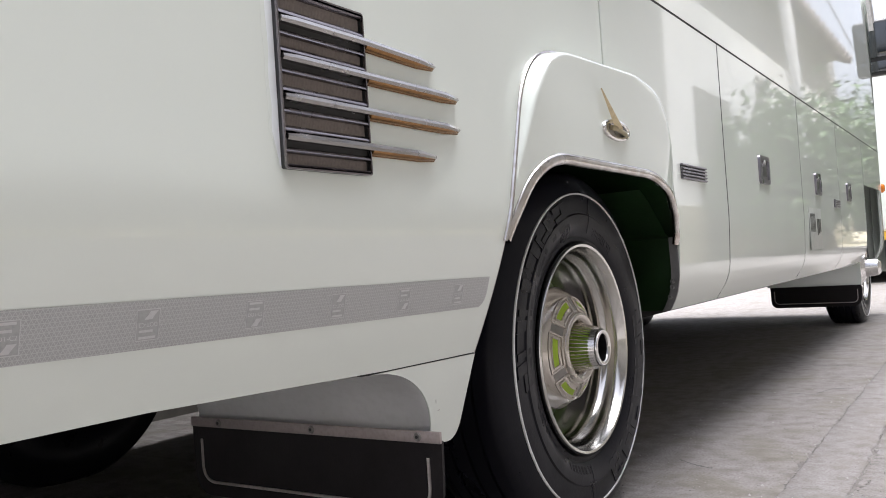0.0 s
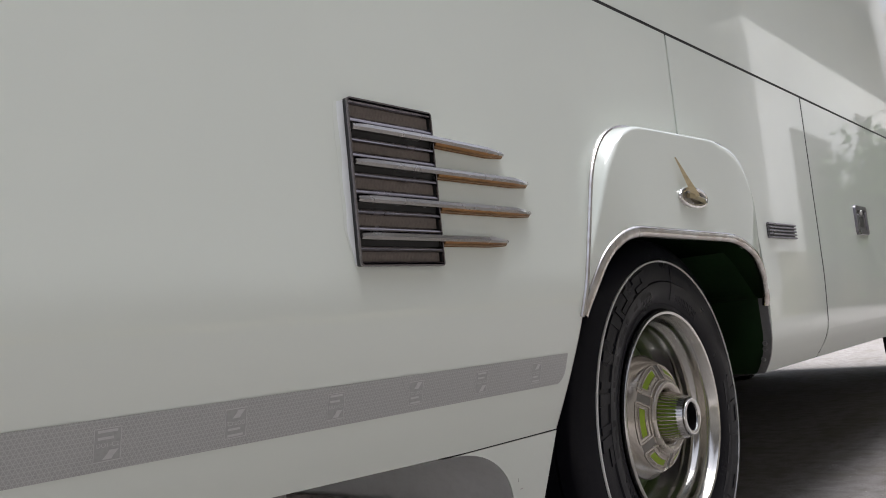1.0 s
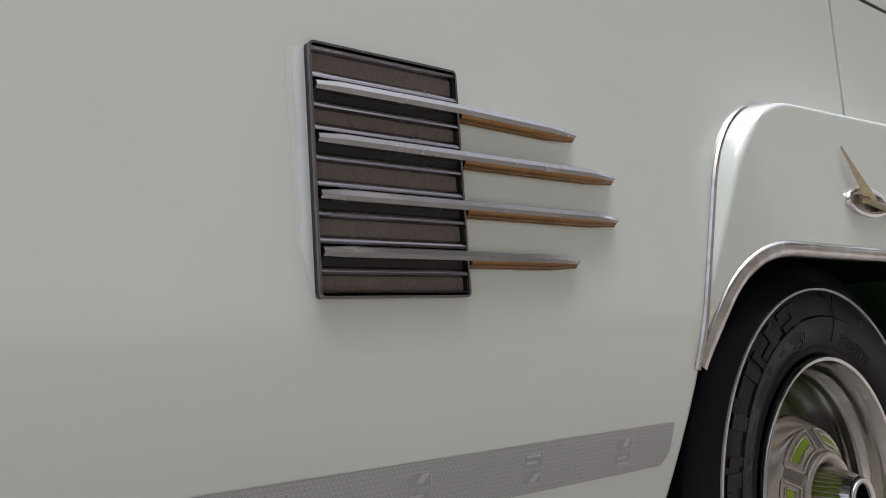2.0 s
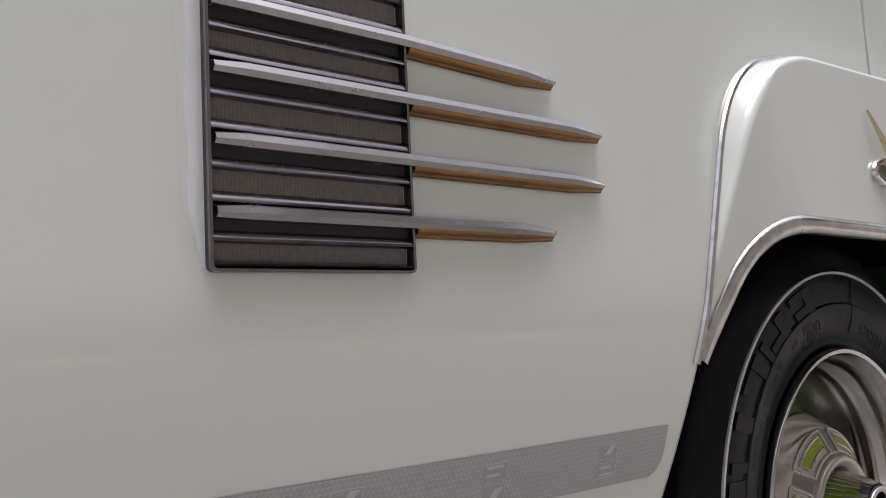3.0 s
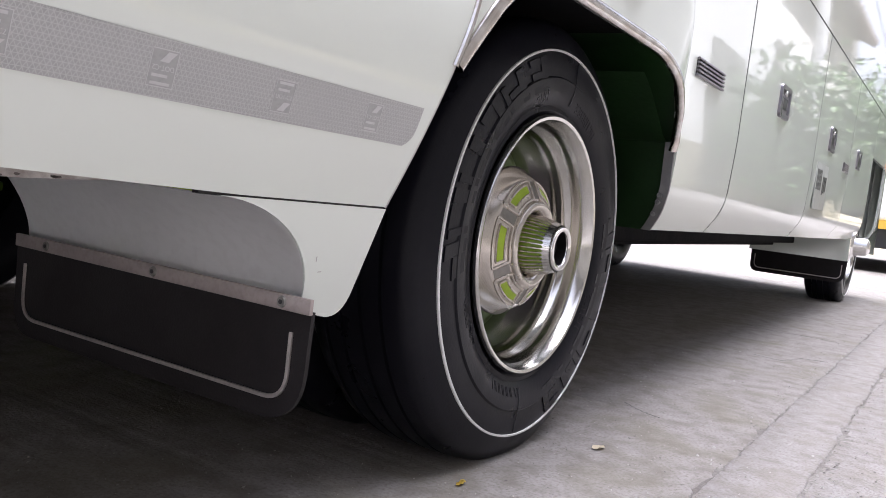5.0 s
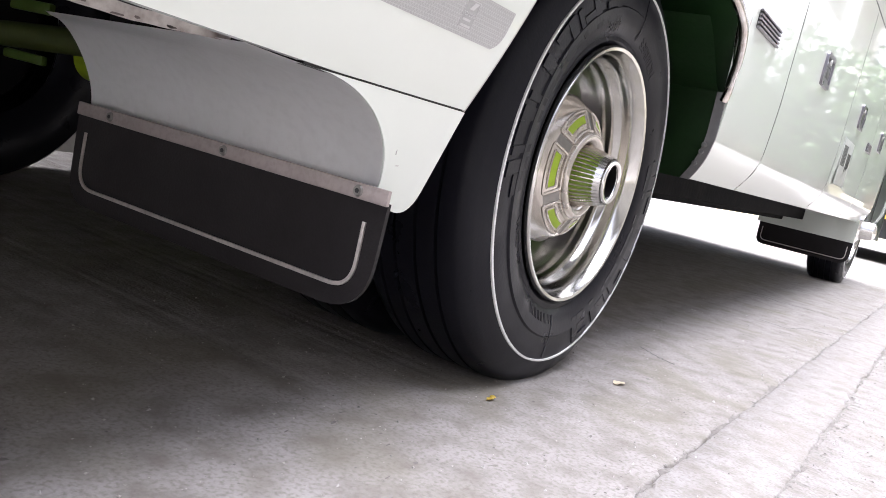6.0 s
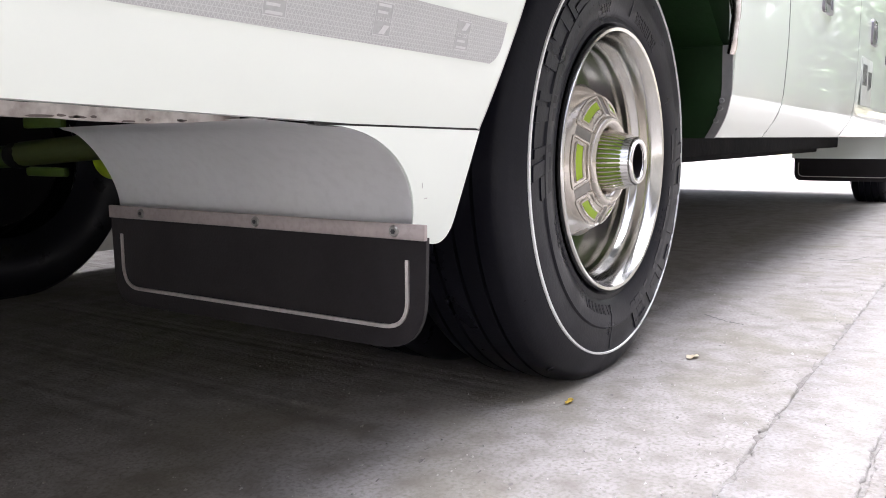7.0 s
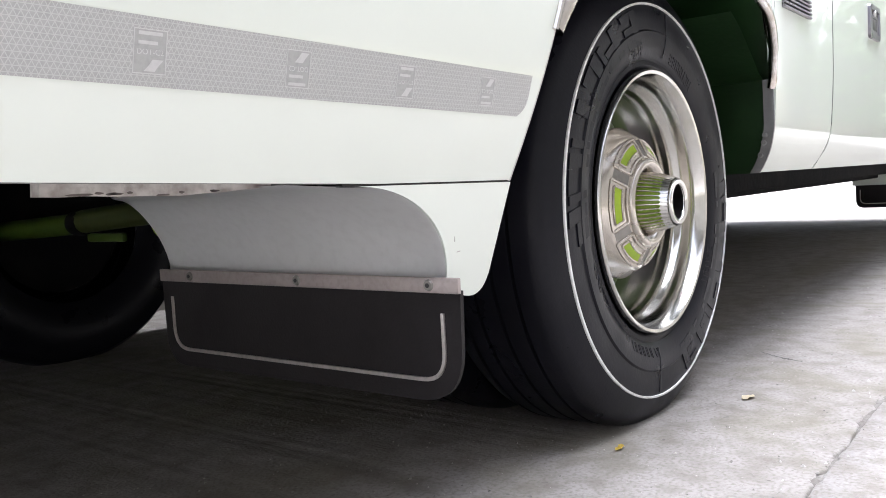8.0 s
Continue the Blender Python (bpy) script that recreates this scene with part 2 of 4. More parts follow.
def rounded(corners, radius, steps=10, closed=False):
    """A path along corners, with its corners rounded by the given radii."""
    pts = [Vector(c) for c in corners]
    out = []
    n = len(pts)
    for i, p in enumerate(pts):
        r = radius[i] if isinstance(radius, (list, tuple)) else radius
        if (not closed and i in (0, n - 1)) or r <= 0:
            out.append(p.copy())
            continue
        a, c = pts[i - 1], pts[(i + 1) % n]
        u, v = (a - p), (c - p)
        cut = min(r, u.length * 0.48, v.length * 0.48)
        s, e = p + u.normalized() * cut, p + v.normalized() * cut
        for k in range(steps + 1):
            t = k / steps
            out.append(s * (1 - t) ** 2 + p * 2 * t * (1 - t) + e * t * t)
    return out


def resample(pts, n, closed=False):
    P = [Vector(p) for p in pts] + ([Vector(pts[0])] if closed else [])
    L = [0.0]
    for a, b in zip(P, P[1:]):
        L.append(L[-1] + (b - a).length)
    out, j = [], 0
    for k in range(n):
        s = L[-1] * k / (n if closed else n - 1)
        while j < len(P) - 2 and L[j + 1] < s:
            j += 1
        d = L[j + 1] - L[j]
        out.append(P[j].lerp(P[j + 1], (s - L[j]) / d if d else 0))
    return out


def sweep(path, section, up=Vector((0, -1, 0)), closed=False, bm=None, caps=True):
    """Moves a closed section of (side, up) points along a path."""
    bm = bm or bmesh.new()
    rows = []
    n = len(path)
    for i, p in enumerate(path):
        a = path[(i - 1) % n] if (closed or i > 0) else path[i]
        b = path[(i + 1) % n] if (closed or i < n - 1) else path[i]
        t = (b - a).normalized()
        side = t.cross(up).normalized()
        w = side.cross(t).normalized()
        rows.append([p + side * u + w * v for u, v in section])
    vs = grid_faces(bm, rows, close_u=closed, close_v=True)
    if caps and not closed:
        bm.faces.new(vs[0])
        bm.faces.new(vs[-1])
    return bm


def circle(r, n=10, rx=1.0, ry=1.0):
    return [(r * rx * math.cos(2 * math.pi * k / n), r * ry * math.sin(2 * math.pi * k / n)) for k in range(n)]


def plate(points, thickness, bm=None, bevel=0.0):
    """A plate from an outline of points, with thickness along a vector."""
    bm = bm or bmesh.new()
    t = Vector(thickness)
    a = [bm.verts.new(Vector(p)) for p in points]
    b = [bm.verts.new(Vector(p) + t) for p in points]
    bm.faces.new(a)
    bm.faces.new(b[::-1])
    n = len(a)
    for i in range(n):
        bm.faces.new((a[i], b[i], b[(i + 1) % n], a[(i + 1) % n]))
    return bm


# ---- plan of the bus side: x forwards, y into the bus, z up ----
SKIRT, BELT, ROOFZ = 0.567, 1.600, 3.35
REAR, FRONT = -2.8, 7.25
WHEEL_Z, WHEEL_Y = 0.498, 0.098
SEAMS = (1.265, 2.90, 4.30)
FRONT_AXLE = 6.30


def skirt_z(x):
    """The skirt's lower edge, which rises a little towards the tail and hangs lower ahead of the rear wheel."""
    if x > 0.3:
        return SKIRT - 0.016
    return SKIRT + 0.012 * max(0.0, -0.7 - x) + 0.022 * max(0.0, -1.0 - x)


def side_y(z):
    """How far the bus side tucks in at the height z."""
    if z < 0.9:
        k = (0.9 - z) / (0.9 - SKIRT)
        return 0.068 * k ** 1.5
    if z > BELT:
        return 0.03 * ((z - BELT) / 1.7) ** 1.6
    return 0.0


def front_y(z):
    """The same ahead of the rear wheel: nearly flat, with a rounded tuck along the bottom."""
    if z > 0.9:
        return side_y(z)
    return 0.012 * ((0.9 - z) / 0.24) ** 1.4 + 2.5 * max(0.0, 0.70 - z) ** 2


def lerp(a, b, t):
    return a + (b - a) * t


ARCH = rounded([(-0.590, 0, 0.808), (-0.486, 0, 1.000), (0.310, 0, 0.994), (0.592, 0, 0.825), (0.600, 0, 0.784)], [0, 0.20, 0.24, 0.03, 0])
FENDER = rounded([(-0.612, 0, 0.806), (-0.475, 0, 1.272), (0.440, 0, 1.306), (0.490, 0, 0.930), (0.606, 0, 0.825), (0.612, 0, 0.784)], [0, 0.17, 0.17, 0.12, 0.03, 0])


def arch_left(z):
    return lerp(-0.676, -0.604, (z - SKIRT) / 0.25) if z < 0.82 else lerp(-0.604, -0.53, min(1, (z - 0.82) / 0.2))


def arch_right(z):
    if z < 0.66:
        return lerp(0.676, 0.606, (z - 0.551) / 0.109)
    return lerp(0.606, 0.598, (z - 0.66) / 0.17) if z < 0.83 else lerp(0.598, 0.56, min(1, (z - 0.83) / 0.2))


def panel(name, x0, x1, z0=SKIRT, z1=BELT, parent=None, material=None, label="", nx=8, gap=0.0, shape=None):
    """A body panel that follows the side's profile; x0 and x1 are numbers or functions of the height."""
    bm = bmesh.new()
    fy = shape or side_y
    zs = sorted(set([z0, z1] + ([0.632, 0.64, 0.648, 0.656, 0.66, 0.664] if z0 < 0.63 < z1 else []) + [round(z0 + (z1 - z0) * k / 22, 4) for k in range(23)]))
    front, back = [], []
    for z in zs:
        a = (x0(z) if callable(x0) else x0) + gap
        b = (x1(z) if callable(x1) else x1) - gap
        front.append([(lerp(a, b, k / nx), fy(z), z) for k in range(nx + 1)])
        back.append([(lerp(a, b, k / nx), fy(z) + 0.022, z) for k in range(nx + 1)])
    if z0 == SKIRT:
        for r in (front[0], back[0]):
            r[:] = [(x, fy(skirt_z(x)) + (0.022 if r is back[0] else 0.0), skirt_z(x)) for x, y, z in r]
    ring = [f + k[::-1] for f, k in zip(front, back)]
    vs = grid_faces(bm, ring, close_v=True)
    bm.faces.new(vs[0])
    bm.faces.new(vs[-1])
    return part(name, bm, material or PAINT, parent, label, sharp=35)


# ---- the bus ----
bus = tagged(empty("bus"), "glossy off-white coach parked on concrete, chrome trim and lime wheels", "bus")

panel("rear_side_panel", REAR, arch_left, SKIRT, 1.04, bus, label="glossy off-white rear side panel", nx=20)
panel("rear_upper_panel", REAR, 0.0125, 1.04, BELT - 0.003, bus, nx=24)
panel("quarter_panel", arch_right, SEAMS[0], SKIRT, 1.04, bus, gap=0.0075, shape=front_y, nx=6)
panel("quarter_upper_panel", 0.016, SEAMS[0], 1.04, BELT - 0.003, bus, gap=0.0075, nx=8)
panel("luggage_door", SEAMS[0], SEAMS[1], SKIRT, BELT - 0.003, bus, gap=0.0075, shape=front_y, nx=14)
panel("luggage_door", SEAMS[1], SEAMS[2], SKIRT, BELT - 0.003, bus, gap=0.0075, shape=front_y, nx=12)
panel("luggage_door", SEAMS[2], FRONT_AXLE - 0.60, SKIRT, BELT - 0.003, bus, gap=0.0075, shape=front_y, nx=10)
panel("front_panel", FRONT_AXLE - 0.60, FRONT - 0.25, 1.22, BELT - 0.003, bus, gap=0.0075, shape=front_y, nx=8)
panel("front_panel", FRONT_AXLE + 0.58, FRONT - 0.25, 0.45, 1.22, bus, gap=0.0075, shape=front_y, nx=8)
panel("upper_side", REAR, FRONT - 0.25, BELT + 0.007, ROOFZ - 0.25, bus, nx=40, label="glossy white upper side of the coach")
part("belt_seam", box(REAR, FRONT - 0.25, 0.001, 0.03, BELT - 0.004, BELT + 0.008), SEALANT, bus)
for sx in (*SEAMS, FRONT_AXLE - 0.60):
    rows = [[(sx + d, front_y(z) + o, z) for d, o in ((-0.0075, 0.0008), (0.0075, 0.0008), (0.0062, 0.021), (-0.0062, 0.021))] for z in
            [SKIRT + 0.002 + (BELT - SKIRT) * k / 16 for k in range(17)]]
    bm = bmesh.new()
    grid_faces(bm, rows, close_v=True)
    part("door_gap", bm, SEALANT, bus)

# roof, far side, floor and ends that close the body
bm = bmesh.new()
sec = rounded([(0, 0.03, 3.1), (0, 0.06, 3.33), (0, 1.25, 3.45), (0, 2.55, 3.33), (0, 2.58, 3.1)], [0, 0.2, 0.8, 0.2, 0])
grid_faces(bm, [[Vector((x, p.y, p.z)) for p in sec] for x in (REAR, FRONT - 0.1)])
part("roof", bm, PAINT, bus)
part("far_side", box(REAR, FRONT - 0.1, 2.57, 2.60, SKIRT, 3.12), PAINT, bus)
part("floor_pan", box(REAR, FRONT - 0.3, 0.30, 2.30, 0.72, 0.78), UNDER, bus)
part("rear_wall", box(REAR - 0.03, REAR, 0.03, 2.57, SKIRT, 3.35), PAINT, bus)
part("front_wall", box(FRONT - 0.12, FRONT, 0.12, 2.50, 0.4, 3.30, 0.1, 4), PAINT, bus)
bm = bmesh.new()
sec = rounded([(FRONT - 0.252, 0.0, 0), (FRONT - 0.03, 0.02, 0), (FRONT - 0.01, 0.4, 0)], [0, 0.16, 0])
grid_faces(bm, [[Vector((p.x, p.y, z)) for p in sec] for z in (0.42, 1.2, 2.2, 3.3)])
part("front_corner", bm, PAINT, bus)

# chassis between the axles
part("chassis_beam", box(0.75, 5.5, 0.46, 0.58, 0.470, 0.70, 0.01), UNDER, bus)
part("luggage_floor", box(1.0, 5.42, 0.60, 2.40, 0.435, 0.60, 0.01), UNDER, bus)
part("chassis_beam", box(0.75, 5.5, 1.75, 1.87, 0.50, 0.70, 0.01), UNDER, bus)
part("air_tank", lathe([(0.0, 0.9), (0.10, 0.91), (0.14, 0.96), (0.14, 1.6), (0.10, 1.65), (0.0, 1.66)], 2.4, 0.52, 24), UNDER, bus)
part("skirt_underside", box(1.34, 5.6, 0.09, 0.46, 0.585, 0.60), UNDER, bus)


# ---- wheels ----
def wheel(x, y, z, name, side=1):
    """A wheel with its tyre, white line, deep polished rim and fluted hub. y: plane of the white line; side -1 faces the far side."""
    w = empty(name, (x, 0, z), bus)

    def P(prof):
        return [(r, y + side * d) for r, d in prof]
    tyre = [(0.286, 0.035), (0.300, 0.018), (0.312, 0.012), (0.322, 0.014), (0.328, 0.008), (0.36, -0.002), (0.385, -0.004), (0.389, 0.0), (0.42, -0.001),
            (0.440, 0.001), (0.452, 0.003), (0.468, 0.010), (0.486, 0.017), (0.493, 0.021), (0.502, 0.028), (0.510, 0.038), (0.514, 0.050)]
    for g in (0.085, 0.135, 0.185, 0.225):
        tyre += [(0.517, g - 0.006), (0.517, g - 0.004), (0.505, g - 0.003), (0.505, g + 0.003), (0.517, g + 0.004), (0.517, g + 0.006)]
    tyre += [(0.506, 0.262), (0.49, 0.285), (0.44, 0.305), (0.38, 0.305), (0.31, 0.28), (0.286, 0.26)]
    part("tyre", lathe(P(tyre), seg=128), RUBBER, w, "black tyre with a thin white sidewall line", sharp=30)
    part("white_line", lathe(P([(0.4425, 0.004), (0.4430, -0.0022), (0.4474, -0.0014), (0.4480, 0.004)]), seg=128), WHITE_LINE, w)
    rim = [(0.302, 0.012), (0.303, 0.004), (0.299, -0.001), (0.292, 0.001), (0.288, 0.010), (0.281, 0.022), (0.277, 0.040), (0.279, 0.050), (0.2765, 0.060),
           (0.270, 0.070), (0.2655, 0.082), (0.2675, 0.090), (0.2640, 0.099), (0.262, 0.116), (0.258, 0.138), (0.253, 0.150), (0.250, 0.165), (0.249, 0.200)]
    part("rim", lathe(P(rim), seg=128), RIM, w, "polished deep-dish alloy rim", sharp=50)
    part("disc", lathe(P([(0.2495, 0.185), (0.238, 0.178), (0.222, 0.168), (0.205, 0.160), (0.10, 0.158), (0.0, 0.158)]), seg=64), LIME_SHADED if side > 0 else UNDER, w)
    return w


rear_wheel = wheel(0, WHEEL_Y, WHEEL_Z, "rear_wheel")
y0 = WHEEL_Y


# hub cover: bowl with a flared face, six framed windows and dark pockets between them, fluted cone in the middle
cover = [(0.174, 0.108), (0.1785, 0.103), (0.1785, 0.097), (0.175, 0.091), (0.168, 0.080), (0.160, 0.068),
         (0.1535, 0.058), (0.150, 0.055), (0.126, 0.0425), (0.103, 0.030), (0.099, 0.030)]
part("hub_cover", lathe([(r, y0 + d) for r, d in cover], seg=96), ALLOY, rear_wheel, "polished metal hub cover with lime windows", sharp=35)
part("hub_back", lathe([(0.172, y0 + 0.160), (0.174, y0 + 0.130), (0.170, y0 + 0.122), (0.174, y0 + 0.108)], seg=96), DARK_CHROME, rear_wheel, "dark back of the hub cover")
cone_r = [(0.0705, 0.040), (0.0680, 0.012), (0.0635, -0.008), (0.0590, -0.024), (0.0545, -0.038)]


def flute(a, r, y):
    """Narrow ribs standing out of wide grooves."""
    return 1.022 if math.sin(a * 40) > 0.45 else 0.965


def teeth(a, r, y):
    return 1.025 if math.sin(a * 40) > -0.2 else 0.975


part("hub_cone", lathe([(r, y0 + d) for r, d in cone_r], seg=320, wave=flute), ALLOY, rear_wheel, "fluted chrome hub cone with lime grooves", sharp=20)
# lining in a darker lime for the dark inside the grooves
part("cone_lining", lathe([(r * 0.982, y0 + d) for r, d in cone_r[:4]], seg=80), LIME_GROOVE_SHADE, rear_wheel)
part("tip_band", lathe([(0.0592, y0 - 0.023), (0.0540, y0 - 0.040)], seg=320, wave=teeth), CHROME, rear_wheel, "chrome toothed end of the hub cone", sharp=20)
part("hub_tip", lathe([(0.0510, y0 - 0.036), (0.0520, y0 - 0.041), (0.0515, y0 - 0.046), (0.0495, y0 - 0.048), (0.0425, y0 - 0.048), (0.0395, y0 - 0.046), (0.0380, y0 - 0.041)], seg=64), CHROME, rear_wheel)
part("hub_bore", lathe([(0.0386, y0 - 0.044), (0.0370, y0 - 0.022), (0.034, y0 - 0.004), (0.020, y0 - 0.002), (0.017, y0 - 0.026), (0.0, y0 - 0.028)], seg=40), UNDER, rear_wheel, "dark hub bore")


def face_y(r):
    """Depth of the cover's flared face at a radius."""
    return lerp(0.030, 0.055, (r - 0.104) / 0.046)


for k in range(6):
    a = math.pi + 2 * math.pi * k / 6

    def ring(da, r, lift=0.0):
        return Vector((r * math.cos(a + da), y0 + face_y(r) - lift, r * math.sin(a + da)))

    def patch(lo, hi, w_lo, w_hi, lift):
        """Outline of a block on the face between two radii, its half widths in radians."""
        return [ring(hi_ * w_hi, hi, lift) for hi_ in (-1, -0.6, -0.2, 0.2, 0.6, 1)] + [ring(lo_ * w_lo, lo, lift) for lo_ in (1, 0.6, 0.2, -0.2, -0.6, -1)]
    part("window_frame", sweep(resample(rounded(patch(0.1075, 0.1485, 0.375, 0.415, 0.0005), 0.003, 3, True), 72, True), circle(0.0036, 8), closed=True), ALLOY, rear_wheel, sharp=60)
    part("window_bezel", sweep(resample(rounded(patch(0.1205, 0.1400, 0.295, 0.322, 0.0012), 0.002, 3, True), 60, True), circle(0.0027, 6), closed=True), ALLOY, rear_wheel, sharp=60)
    part("lime_window", plate(patch(0.1230, 0.1375, 0.275, 0.300, 0.0006), (0, -0.0012, 0)), LIME, rear_wheel)
    pocket = [ring(math.pi / 6 + da, r, 0.0006) for r, das in ((0.146, (-0.075, 0.0, 0.075)), (0.108, (0.105, 0.0, -0.105))) for da in das]
    part("pocket", plate(pocket, (0, 0.004, 0)), POCKET, rear_wheel, "grey satin pocket between the windows")
part("collar", lathe([(0.1035, y0 + 0.032), (0.1030, y0 + 0.024), (0.0995, y0 + 0.0185), (0.0945, y0 + 0.017), (0.0860, y0 + 0.019), (0.0775, y0 + 0.028), (0.072, y0 + 0.040)], seg=96), ALLOY, rear_wheel, sharp=60)
# moulded blocks round the sidewall, plain shapes of bars
rnd = random.Random(8)


def mark(a, w, r0, r1, lean, kind):
    """One raised block of bars: kind picks which of an upright and three cross bars stand."""
    bm = bmesh.new()

    def bar(u0, u1, v0, v1):
        pts = []
        for u, v in [(lerp(u0, u1, f / 3), v0) for f in range(4)] + [(lerp(u1, u0, f / 3), v1) for f in range(4)]:
            r = lerp(r0, r1, v)
            q = a + u * w + lean * v
            base = -0.002 if r > 0.36 else lerp(0.009, -0.002, (r - 0.326) / 0.034)
            pts.append((r * math.cos(q), y0 + base - 0.0012, r * math.sin(q)))
        plate(pts, (0, 0.006, 0), bm)
    bar(0.0, 0.30, 0.0, 1.0)
    for j, (v0, v1) in enumerate(((0.0, 0.2), (0.4, 0.6), (0.8, 1.0))):
        if kind >> j & 1:
            bar(0.32, 0.8, v0, v1)
    if kind & 8:
        bar(0.82, 1.0, 0.05, 0.95)
    part("moulded_mark", bm, RUBBER, rear_wheel)


for start, n_ in ((1.78, 6), (4.95, 6)):
    for k in range(n_):
        mark(start + 0.262 * k, 0.235, 0.358, 0.434, 0.05, (7, 10, 5, 9, 12, 3)[k])
for start, n_ in ((0.9, 7), (1.75, 3), (3.45, 3), (4.2, 7), (5.6, 5)):
    for k in range(n_):
        mark(start + 0.06 * k, 0.05, 0.334, 0.356, 0.02, rnd.choice((7, 10, 5, 8, 6)))
for a in (1.42, 4.62):
    bm = sweep([Vector((r * math.cos(a), y0 + d, r * math.sin(a))) for r, d in ((0.334, 0.004), (0.36, -0.0025), (0.385, -0.0045), (0.42, -0.0015), (0.437, -0.0005))], circle(0.0012, 6))
    part("moulded_line", bm, MARK, rear_wheel)

wheel(0, WHEEL_Y + 0.33, WHEEL_Z, "inner_rear_wheel")
wheel(-0.26, 2.52, WHEEL_Z, "far_rear_wheel", side=-1)
front_wheel = wheel(FRONT_AXLE, WHEEL_Y + 0.02, WHEEL_Z, "front_wheel")
part("hub_cap", lathe([(0.16, WHEEL_Y + 0.16), (0.15, WHEEL_Y + 0.04), (0.09, WHEEL_Y + 0.0), (0.075, WHEEL_Y - 0.10), (0.05, WHEEL_Y - 0.12), (0.0, WHEEL_Y - 0.12)], seg=40), CHROME, front_wheel)
wheel(FRONT_AXLE, 2.52, WHEEL_Z, "far_front_wheel", side=-1)
part("axle_tube", lathe([(0.085, 0.6), (0.085, 1.0), (0.17, 1.1), (0.19, 1.25), (0.17, 1.4), (0.085, 1.5), (0.085, 2.0)], 0, WHEEL_Z, 32), LIME, bus, "lime-painted rear axle")
part("spring_pack", box(-0.75, 0.75, 0.82, 0.90, 0.56, 0.62, 0.01), UNDER, bus)
# darker lime stands in for the shade under the bus
part("cross_beam", sweep([Vector((-0.44, 1.84, 0.506)), Vector((-0.44, 2.56, 0.476))], circle(0.034, 12), up=Vector((0, 0, 1))), LIME_SHADED, bus, "lime-painted stabiliser bar")
part("drop_link", sweep([Vector((-0.44, 1.2, 0.550)), Vector((-0.44, 1.84, 0.510))], circle(0.037, 12), up=Vector((0, 0, 1))), OLIVE, bus, "dark olive link arm")
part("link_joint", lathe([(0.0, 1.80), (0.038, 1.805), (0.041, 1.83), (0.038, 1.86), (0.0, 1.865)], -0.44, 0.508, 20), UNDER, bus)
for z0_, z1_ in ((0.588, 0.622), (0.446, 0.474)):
    part("lime_bracket", box(-0.43, -0.41, 1.62, 1.82, z0_, z1_, 0.008), LIME_SHADED, bus)

# wheel well
well = resample(rounded([(-0.73, 0, 0.60), (-0.64, 0, 1.08), (0.58, 0, 1.08), (0.665, 0, 0.78), (0.70, 0, 0.575)], [0, 0.3, 0.25, 0.1, 0]), 41)
for name, span, m in (("wheel_well_rear", well[:29], UNDER), ("wheel_well_top", well[28:37], GREEN)):
    bm = bmesh.new()
    grid_faces(bm, [[Vector((p.x, y, p.z)) for p in span] for y in (0.095 if m is UNDER else 0.030, 0.75)])
    part(name, bm, m, bus)
part("well_back", box(-0.72, 0.70, 0.75, 0.77, 0.62, 1.08), UNDER, bus)

# fender: bulged shell between the outline and the arch
NS = 72
FO, FI = resample(FENDER, NS), resample(ARCH, NS)
rows = []
for n_, (o, i) in enumerate(zip(FO, FI)):
    u = min(1.0, min(n_, NS - 1 - n_) / (NS * 0.24))
    u = u * u * (3 - 2 * u)
    lip_y = lerp(side_y(i.z) + (0.006 if n_ < NS / 2 else -0.006), -0.050, u)
    # crisp along the rear and top, rounding over more gently down the front flank
    soft_ = lerp(0.012, 0.070, min(1.0, max(0.0, (n_ / NS - 0.56) / 0.14)))
    row = []
    for k in range(21):
        t = (k / 20) ** 3.0
        p = o.lerp(i, t)
        d = min(1.0, (o - p).length / soft_)
        y = lerp(side_y(o.z) + 0.003, lip_y, 1 - (1 - d) ** 2.1)
        row.append(Vector((p.x, y, p.z)))
    row.append(Vector((i.x, row[-1].y + 0.012, i.z)))
    rows.append(row)
bm = bmesh.new()
grid_faces(bm, rows)
part("fender", bm, PAINT, bus, "bulged glossy white wheel fender", sharp=60)
lip = [r[-2] + Vector((0, 0.002, 0)) for r in rows]
part("arch_trim", sweep(lip, circle(0.015, 12, 1.0, 0.8)), TRIM, bus, "worn chrome wheel-arch trim")
edge = [Vector((o.x, side_y(o.z) - 0.003, o.z)) for o in FO]
part("fender_edging", sweep(edge, circle(0.0058, 8)), TRIM, bus)
FRONT_ARCH = [p for p in ARCH if p.x > 0.3][::-1]


def flange_x(z):
    """The front edge of the wheel opening, up behind the trim."""
    if z < 0.82:
        return arch_right(z)
    for a, b in zip(FRONT_ARCH, FRONT_ARCH[1:]):
        if a.z <= z <= b.z and b.z > a.z:
            return lerp(a.x, b.x, (z - a.z) / (b.z - a.z)) - 0.034 * max(0.0, (0.96 - z) / 0.14)
    return FRONT_ARCH[-1].x


fz = [SKIRT - 0.018 + 0.414 * k / 24 for k in range(25)]
bm = bmesh.new()
grid_faces(bm, [[Vector((flange_x(z) + dx, max(front_y(z), 0.012) + dy, z)) for dx, dy in ((0.0045, -0.002), (0.0045, 0.026), (-0.004, 0.026), (-0.004, -0.002))] for z in fz[:16]], close_v=True)
part("arch_flange", bm, FLANGE, bus, "grey bolted flange at the wheel opening")
bm = bmesh.new()
